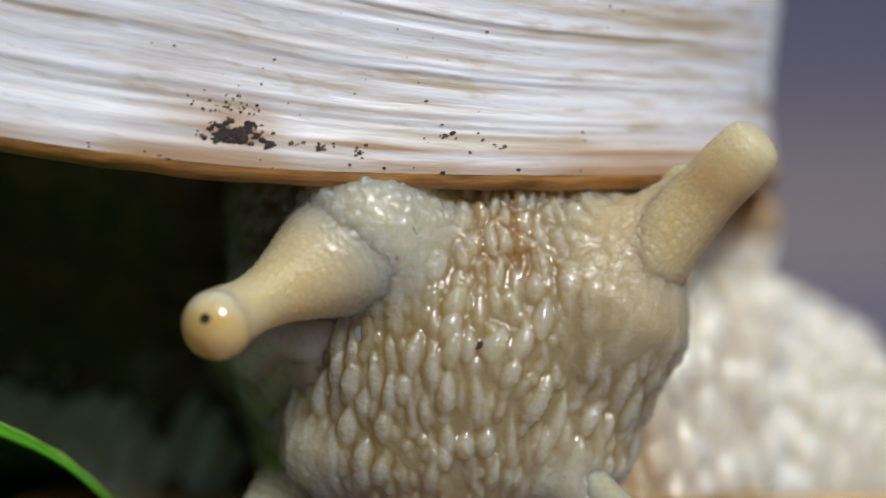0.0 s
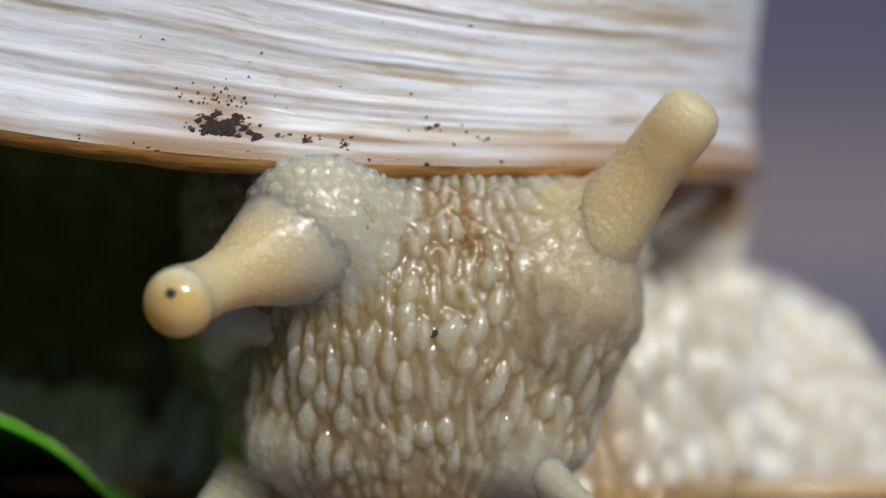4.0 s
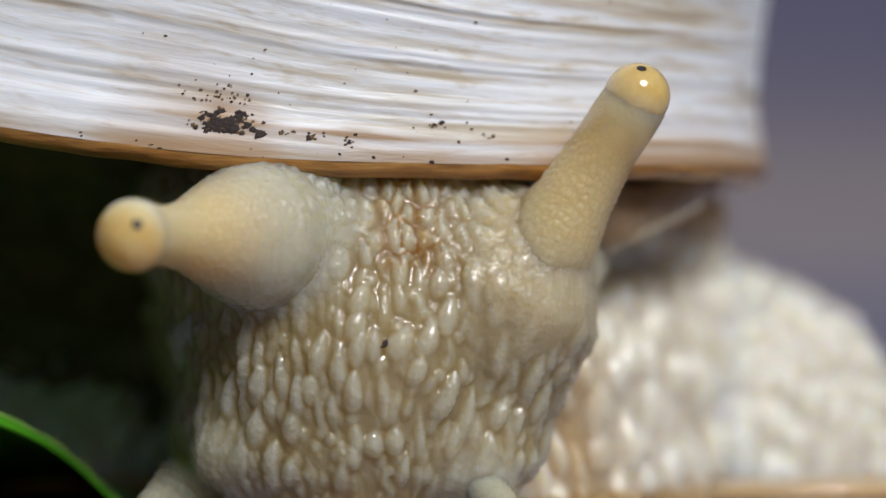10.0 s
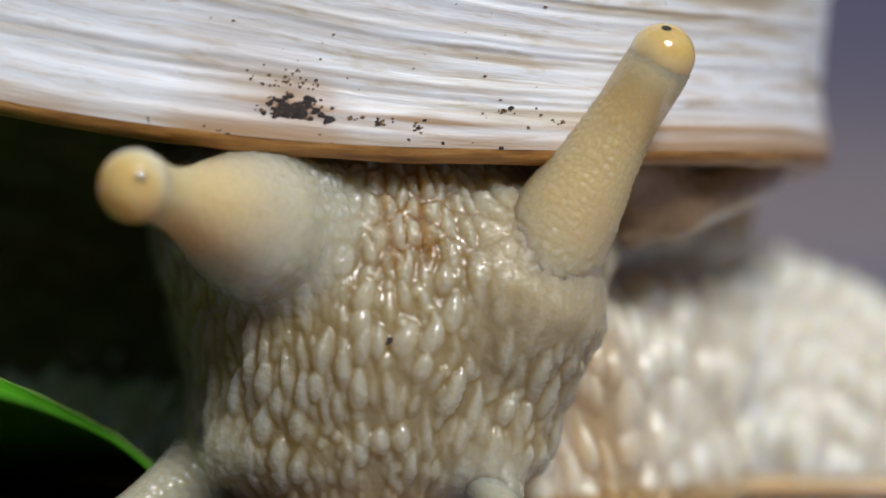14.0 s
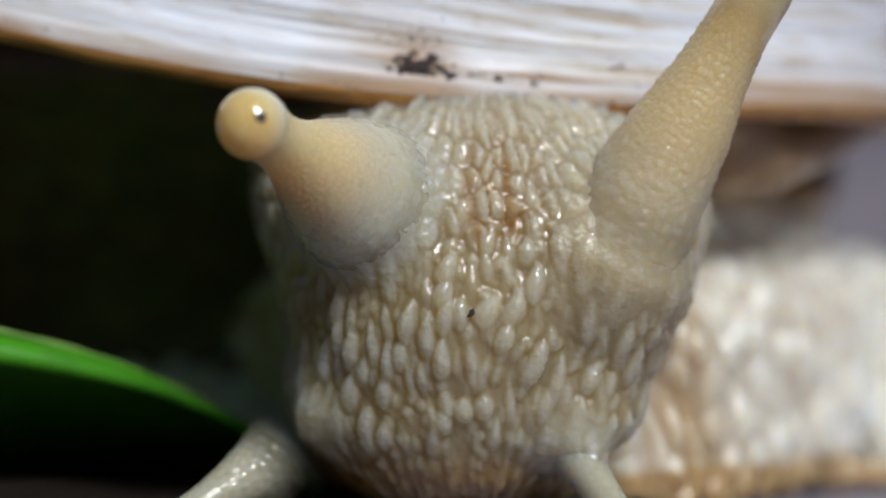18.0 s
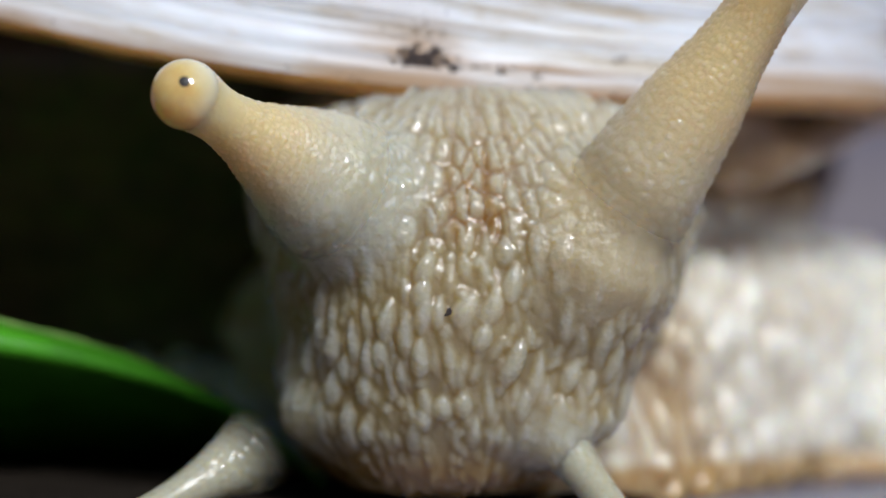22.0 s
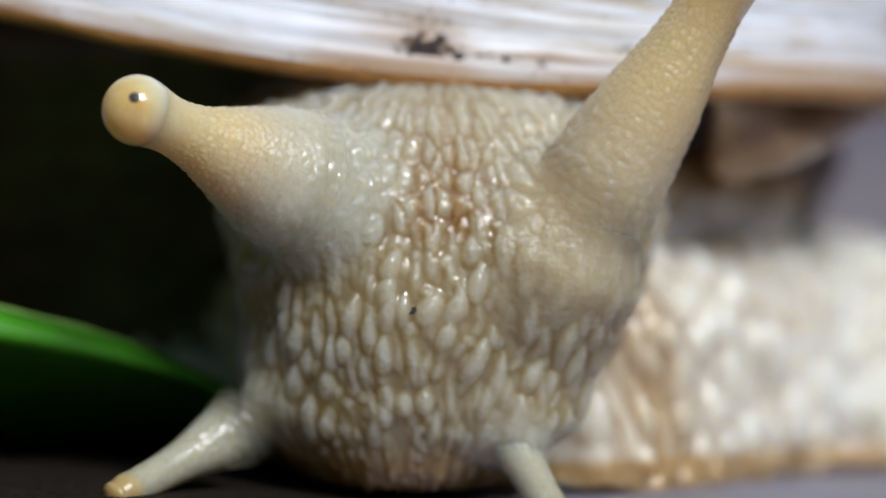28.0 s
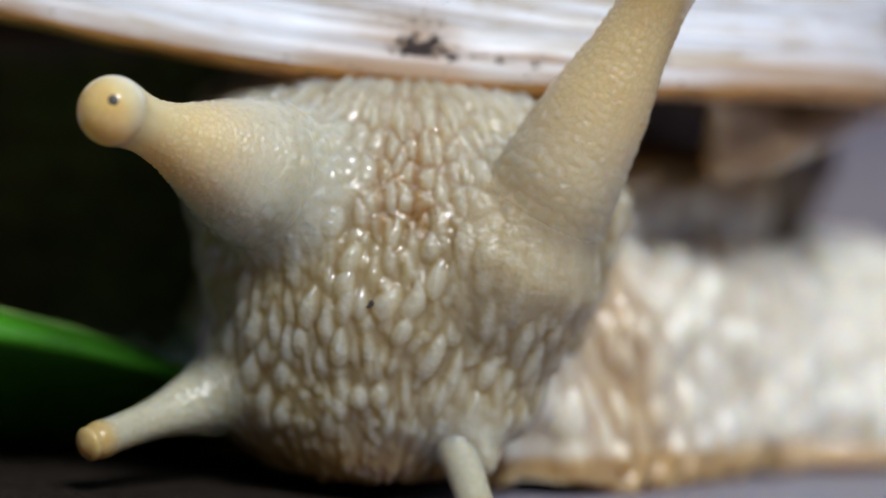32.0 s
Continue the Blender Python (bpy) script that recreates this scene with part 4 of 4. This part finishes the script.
def build_eye_tentacle(parent, profile, length, spot_way, grey, fade, label, window=0.0, pale_top=0.0, bulb_size=0.645):
    P, furrow, D = turned(profile, length)
    thin = smooth(D, *fade)
    if window:  # clear skin, behind which the drawn-in eye shows
        thin = thin + window * np.exp(-(((D - 0.8) / 0.5) ** 2))
    blend = 1 - 0.6 * smooth(D, 0.65 * fade[0], 1.1 * fade[0])
    glaze = grey * smooth(D, 0.45 * fade[0], 1.05 * fade[0]) + (0.0 if pale_top else 0.4) * (1 - smooth(D, -0.15, 0.5))
    stalk = part("eye_tentacle", grid_mesh("eye_tentacle", P, ends=(True, True), furrow=furrow, glaze=np.clip(glaze, 0, 1), thin=np.clip(thin, 0, 1), blend=blend, matte=1 - (0.6 if pale_top else 0.2) * smooth(D, 0.5 * fade[0], fade[0])), SNAIL_SKIN, parent, label)
    B = ball(bulb_size, 1.0)
    bulb = part("eye_bulb", grid_mesh("eye_bulb", B, ends=(True, True), furrow=np.clip(1 - smooth(0.75 * B[..., 2] - pale_top * B[..., 0], -0.35, 0.3), 0, 1)), BULB_SKIN, stalk, "glossy translucent amber eye bulb")
    # the pupil: a small dark cap that lies on the bulb
    w = Vector(spot_way).normalized()
    q = Vector((0, 0, 1)).rotation_difference(w)
    v, a = np.linspace(0.001, 0.19, 8)[:, None], np.linspace(0, 2 * math.pi, 24, endpoint=False)[None]
    rr = bulb_size + 0.012 * np.cos(v / 0.19 * math.pi / 2) - 0.004
    C = np.stack([rr * np.sin(v) * np.cos(a), rr * np.sin(v) * np.sin(a), rr * np.cos(v) + 0 * a], -1)
    M = np.array(q.to_matrix())
    spot = part("pupil", grid_mesh("pupil", C @ M.T, ends=(True, False)), EYE_BLACK, stalk, "small black pupil")
    return stalk, bulb, spot


def build_lower_tentacle(parent):
    prof = [(-0.30, 0.02), (-0.24, 0.20), (0.0, 0.33), (0.5, 0.34), (1.2, 0.36), (1.8, 0.44), (2.4, 0.58), (3.1, 0.80), (3.9, 0.85)]
    d = np.concatenate([np.linspace(-0.30, 0.1, 16, endpoint=False), np.linspace(0.1, 3.9, 90)])
    r = curve(d, prof)
    a = np.linspace(0, 2 * math.pi, 72, endpoint=False)[None]
    P = np.stack([r[:, None] * np.sin(a), -r[:, None] * np.cos(a), -d[:, None] + 0 * a], -1)
    pad, gap = beads(a / (2 * math.pi) * 18, d[:, None] / 0.2 + 0 * a, 31, 0.5, 18)
    P[..., :2] *= (1 + 0.05 * pad * smooth(d, 0.8, 2.2)[:, None])[..., None]
    return part("lower_tentacle", grid_mesh("lower_tentacle", P, ends=(True, True), furrow=np.maximum(0.3 * gap, 1 - smooth(d, 0.05, 0.5)[:, None]), thin=smooth(d, 2.0, 3.2)[:, None] + 0 * a), FEELER_SKIN, parent, "short translucent greyish lower tentacle")


def build_foot(parent):
    """The broad foot: a low ridge that runs from under the shell to a rounded end beside the head."""
    s = np.linspace(0, 1, 300)
    xs = curve(s, [(0, -18), (0.25, -11), (0.5, -3), (0.75, 5), (0.9, 9.3), (1.0, 11.0)])
    yc = curve(s, [(0, 14), (0.25, 13.2), (0.5, 13.2), (0.75, 12.6), (0.9, 11.8), (1.0, 11.4)])
    top = curve(s, [(0, 1.0), (0.2, 3.2), (0.5, 5.1), (0.72, 5.1), (0.83, 4.7), (0.92, 3.2), (0.97, 1.7), (1.0, 0.15)])
    half = curve(s, [(0, 1.0), (0.2, 4.6), (0.5, 5.0), (0.75, 4.6), (0.9, 3.4), (0.97, 2.0), (1.0, 0.3)])
    a = np.linspace(-math.pi * 0.5, math.pi * 0.5, 240)[None]
    across = np.sign(np.sin(a)) * np.abs(np.sin(a)) ** 0.8
    y = yc[:, None] + half[:, None] * across
    z = -5.15 + 0.35 + (top[:, None] - 0.35).clip(0.02) * np.cos(a) ** 0.85
    P = np.stack([xs[:, None] + 0 * a, y, z], -1)
    N = normals(P, wrap=False)
    if N[150, 120] @ np.array([0, 0, 1]) < 0:
        N = -N
    arc = a * 5.2
    pad = tubercles((P[..., 0] - 0.35 * arc) / 0.66 + 0.5 * wobble(P, 0.7, 8), arc / 1.05 + 0.5 * wobble(P, 0.8), 41)
    gap = 1 - smooth(pad, 0.05, 0.6)
    P = P + N * (0.30 * pad - 0.14 + 0.16 * wobble(P, 0.6, 3) + 0.05 * wobble(P, 2.4, 7))[..., None]
    foot = part("foot", grid_mesh("foot", P, wrap=False, furrow=0.35 * gap), FOOT_SKIN, parent, "pale cream foot with rows of blunt tubercles")
    # sole rim: a tan band that lies on the ground all round
    t = np.linspace(0, 2 * math.pi, 260, endpoint=False)
    k = 0.5 - 0.5 * np.cos(t)
    rx = np.interp(k, s, xs)
    ry = np.interp(k, s, yc) + np.where(t < math.pi, -1, 1) * np.interp(k, s, half)
    c = np.linspace(0, 2 * math.pi, 12, endpoint=False)
    ring = []
    for q in c:
        ring.append(np.stack([rx + 0.30 * np.cos(q) * np.sin((k - 0.5) * math.pi), ry + np.where(t < math.pi, -1, 1) * 0.45 * np.cos(q), -4.97 + 0.27 * np.sin(q) + 0 * rx], -1))
    part("sole_rim", grid_mesh("sole_rim", np.stack(ring + ring[:1])), SOLE_SKIN, foot, "tan rim of the sole")
    return foot


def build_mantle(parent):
    """The body mass between foot and shell, its brown darkened to stand for the shell's shade."""
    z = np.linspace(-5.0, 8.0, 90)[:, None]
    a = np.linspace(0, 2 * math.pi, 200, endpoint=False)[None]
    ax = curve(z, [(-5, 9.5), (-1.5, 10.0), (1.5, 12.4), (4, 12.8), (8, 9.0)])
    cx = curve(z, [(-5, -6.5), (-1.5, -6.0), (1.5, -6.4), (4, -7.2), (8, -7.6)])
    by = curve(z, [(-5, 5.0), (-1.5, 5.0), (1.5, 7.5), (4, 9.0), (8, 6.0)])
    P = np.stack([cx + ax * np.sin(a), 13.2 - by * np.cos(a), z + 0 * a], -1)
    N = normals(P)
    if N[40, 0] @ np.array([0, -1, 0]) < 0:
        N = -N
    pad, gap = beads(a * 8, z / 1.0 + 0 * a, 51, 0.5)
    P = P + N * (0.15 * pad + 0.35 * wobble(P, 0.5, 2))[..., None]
    return part("mantle", grid_mesh("mantle", P, ends=(True, True), furrow=0.5 * gap), MANTLE_SKIN, parent, "brown mantle flesh inside the shell opening, darkened to stand for the shade there")


def neck_field(x, y, z):
    """The thick neck and flank that trail the head: back under the shell and across to the foot."""
    f = limb(x, y, z, (-0.9, 3.6, -0.9), (-0.4, 12.0, -0.4), 3.3, 4.2)
    f = melt(f, limb(x, y, np.maximum(z, -2.5), (1.9, 4.9, -2.5), (5.4, 11.0, -2.5), 2.3, 2.7), 1.2)
    f = melt(f, limb(x, y, z, (2.4, 5.4, 0.8), (3.0, 10.0, 1.0), 1.0, 1.3), 0.8)
    f = melt(f, limb(x, y, z, (3.0, 7.0, 1.2), (6.0, 10.6, 0.9), 1.0, 1.05), 0.7)
    f = melt(f, limb(x, y, z, (-2.0, 5.2, -1.2), (-4.0, 10.0, -1.8), 1.5, 1.9), 1.0)
    return np.maximum(f, -5.05 - z)


def build_neck(parent):
    V, Q = surface(neck_field, (-9.0, 0.0, -5.4), (11.0, 13.5, 4.6), 0.085)
    V = relax(V, Q, 5)
    N = vertex_normals(V, Q)
    V = V + N * (0.22 * wobble(V, 0.7, 6) + 0.08 * wobble(V, 2.1, 1))[:, None]
    # blunt pads in slanting rows, larger away from the head
    along = V[:, 0] * 0.75 + V[:, 1] * 0.62
    pad = tubercles(along / 0.56 + 0.55 * wobble(V, 0.9, 2), (-V[:, 2] - 0.45 * along) / 0.85 + 0.5 * wobble(V, 0.8, 5), 61)
    V = V + N * (0.24 * pad - 0.1)[:, None]
    groove = np.exp(-((along - 3.9 + 0.25 * V[:, 2] + 0.3 * wobble(V, 0.8, 9)) / 1.3) ** 2) * smooth(V[:, 0], 0.5, 2.5)
    furrow = 0.28 * (1 - smooth(pad, 0.05, 0.7)) + 0.6 * groove + 0.9 * smooth(-V[:, 2], 4.25, 4.6) + 1.0 * smooth(V[:, 2], 0.2, 1.4) * smooth(V[:, 0], 2.2, 3.6) + 0.5 * (1 - smooth(V[:, 0], -3, 0))
    return part("neck", quad_mesh("neck", V, Q, furrow=furrow), NECK_SKIN, parent, "wrinkled cream and brown neck behind the head")


def build_leaf():
    """A leaf blade that arches over: its rounded back catches the light, the blade below hangs in shade."""
    u = np.linspace(0, 1, 120)
    ex = curve(u, [(0, -24), (0.3, -17), (0.5, -12.05), (0.62, -9.8), (0.74, -8.2), (0.87, -7.0), (1.0, -5.7)])
    ez = curve(u, [(0, 0.8), (0.3, -0.35), (0.5, -1.55), (0.62, -2.2), (0.74, -2.95), (0.87, -3.7), (1.0, -5.0)])
    ey = curve(u, [(0, -4.0), (0.3, -2.0), (0.5, -0.5), (0.74, 1.4), (1.0, 2.8)])
    w = np.linspace(0, 1, 90)[None]
    bend = np.minimum(w / 0.5, 1) * 2.3
    reach = curve(u, [(0, 0.6), (0.5, 0.48), (0.62, 0.34), (0.74, 0.18), (0.87, 0.10), (1.0, 0.08)])[:, None]
    under = smooth(w, 0.5, 1.0)
    y = ey[:, None] - reach * np.sin(bend) * 1.4 + 8.0 * under
    z = ez[:, None] - reach * (1 - np.cos(bend)) * 0.8
    z = z + (-5.16 - z) * under
    P = np.stack([ex[:, None] + 0 * w, y, np.maximum(z, -5.16)], -1)
    P[..., 2] += 0.04 * wobble(P, 1.1)
    Q = P + np.array([0, 0.22, -0.05])
    uv = np.stack(np.broadcast_arrays(ex[:, None], w * 4), -1)
    full = np.concatenate([P, Q[:, ::-1]], 1)
    leaf = tagged(new("leaf"), "smooth bright green leaf lying arched on the ground", "leaf")
    part("blade", grid_mesh("blade", full, ends=(True, True), uv=np.concatenate([uv, uv[:, ::-1]], 1)), LEAF, leaf)
    c = np.linspace(0, 2 * math.pi, 12, endpoint=False)[None]
    rad = (0.05 + 0.012 * np.sin(u * 90) + 0.01 * np.sin(u * 37))[:, None]
    E = np.stack([ex[:, None] + 0 * c, ey[:, None] + 0.10 + rad * np.cos(c), ez[:, None] + 0.02 + rad * np.sin(c)], -1)
    part("margin", grid_mesh("margin", E, ends=(True, True)), LEAF_EDGE, leaf, "pale thickened leaf margin")
    return leaf


build_setting()
snail = tagged(new("snail"), "cream land snail creeping out of its chalky white shell", "snail")
shell = build_shell(snail)
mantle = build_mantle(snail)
foot = build_foot(snail)
neck = build_neck(snail)
head = build_head(snail)
stalk_a, bulb_a, pupil_a = build_eye_tentacle(
    snail, [(-0.45, 0.02), (-0.2, 0.48), (0.0, 0.60), (0.2, 0.60), (0.35, 0.578), (0.55, 0.55), (0.8, 0.535), (1.2, 0.58), (2.0, 0.84), (2.7, 1.13), (3.3, 1.35), (3.8, 1.44), (4.5, 1.36), (5.2, 0.7)], 5.2, (0.26, -0.61, 0.60), 0.75, (3.0, 4.1), "thick cream eye tentacle stretched out sideways", pale_top=0.55)
stalk_b, bulb_b, pupil_b = build_eye_tentacle(
    snail, [(-0.45, 0.05), (-0.41, 0.22), (-0.34, 0.40), (-0.15, 0.55), (0.15, 0.61), (0.3, 0.62), (0.6, 0.625), (1.0, 0.63), (1.5, 0.66), (2.0, 0.72), (2.5, 0.82), (3.0, 0.92), (4.0, 1.05), (5.0, 1.18), (5.7, 1.28), (6.4, 1.1)], 6.4, (-0.33, -0.42, 0.85), 0.15, (4.3, 5.9), "long cream eye tentacle that pushes its eye out", 0.42, bulb_size=0.605)
muscle = part("retractor_muscle", grid_mesh("retractor_muscle", ball(0.46, 1.15), ends=(True, True)), MUSCLE_SKIN, stalk_b, "orange-brown eye muscle inside the tentacle")
part("inner_tissue", grid_mesh("inner_tissue", ball(0.52, 2.5) - np.array([0, 0, 1.35]), ends=(True, True)), TISSUE_SKIN, stalk_b, "amber tissue under the clear skin")
feeler_a = build_lower_tentacle(snail)
feeler_b = build_lower_tentacle(snail)
build_dirt(shell)
speck = part("speck", lump_mesh("speck", 3.3), DIRT_BLACK, head, "tiny black grit on the skin")
speck.matrix_basis = Matrix.LocRotScale(Vector((0.39, -0.30, -1.18)) * MM, Euler((0, 0.5, 0)), Vector((0.05, 0.05, 0.085)))
leaf = build_leaf()


def along(tip, way):
    """The pose of a stalk with its tip at tip that points along way, its front to the viewer."""
    z = Vector(way).normalized()
    y = (Vector((0, 1, 0)) - z * z.y).normalized()
    x = y.cross(z)
    m = Matrix((x, y, z)).transposed().to_4x4()
    m.translation = Vector(tip) * MM
    return m


def motions():
    walk(shell, [(t, pose(0, 0, z * MM)) for t, z in SHELL_ROWS])
    walk(neck, [(t, pose(0.6 * x * MM, 0.6 * y * MM, 0.6 * z * MM)) for t, x, y, z, *_ in HEAD_ROWS])
    walk(head, [(t, pose(x * MM, y * MM, z * MM, a, b, c)) for t, x, y, z, a, b, c in HEAD_ROWS])
    for stalk, rows in ((stalk_a, EYE_TENTACLE_A), (stalk_b, EYE_TENTACLE_B), (feeler_a, LOWER_TENTACLE_A), (feeler_b, LOWER_TENTACLE_B)):
        walk(stalk, [(t, along((x, y, z), (dx, dy, dz))) for t, x, y, z, dx, dy, dz in rows])
    # the drawn-in eye slides up its stalk and out
    for ob in (bulb_b, pupil_b):
        walk(ob, [(t, pose(0, 0, z * MM)) for t, z in ((0, -2.6), (2, -2.6), (3.5, -1.2), (4.6, -0.55), (4.95, -0.3), (5.2, 0.0), (6, 0.03), (6.5, 0.05), (7, 0.07), (9, 0.1), (32, 0.1))])
    walk(muscle, [(t, pose(-0.06 * MM, -0.095 * MM, z * MM)) for t, z in ((0, -1.0), (2.5, -0.95), (3.5, -0.75), (4.6, -0.5), (5.5, -0.2), (6, -0.1), (7, 0.0), (9, 0.1), (32, 0.1))])


motions()
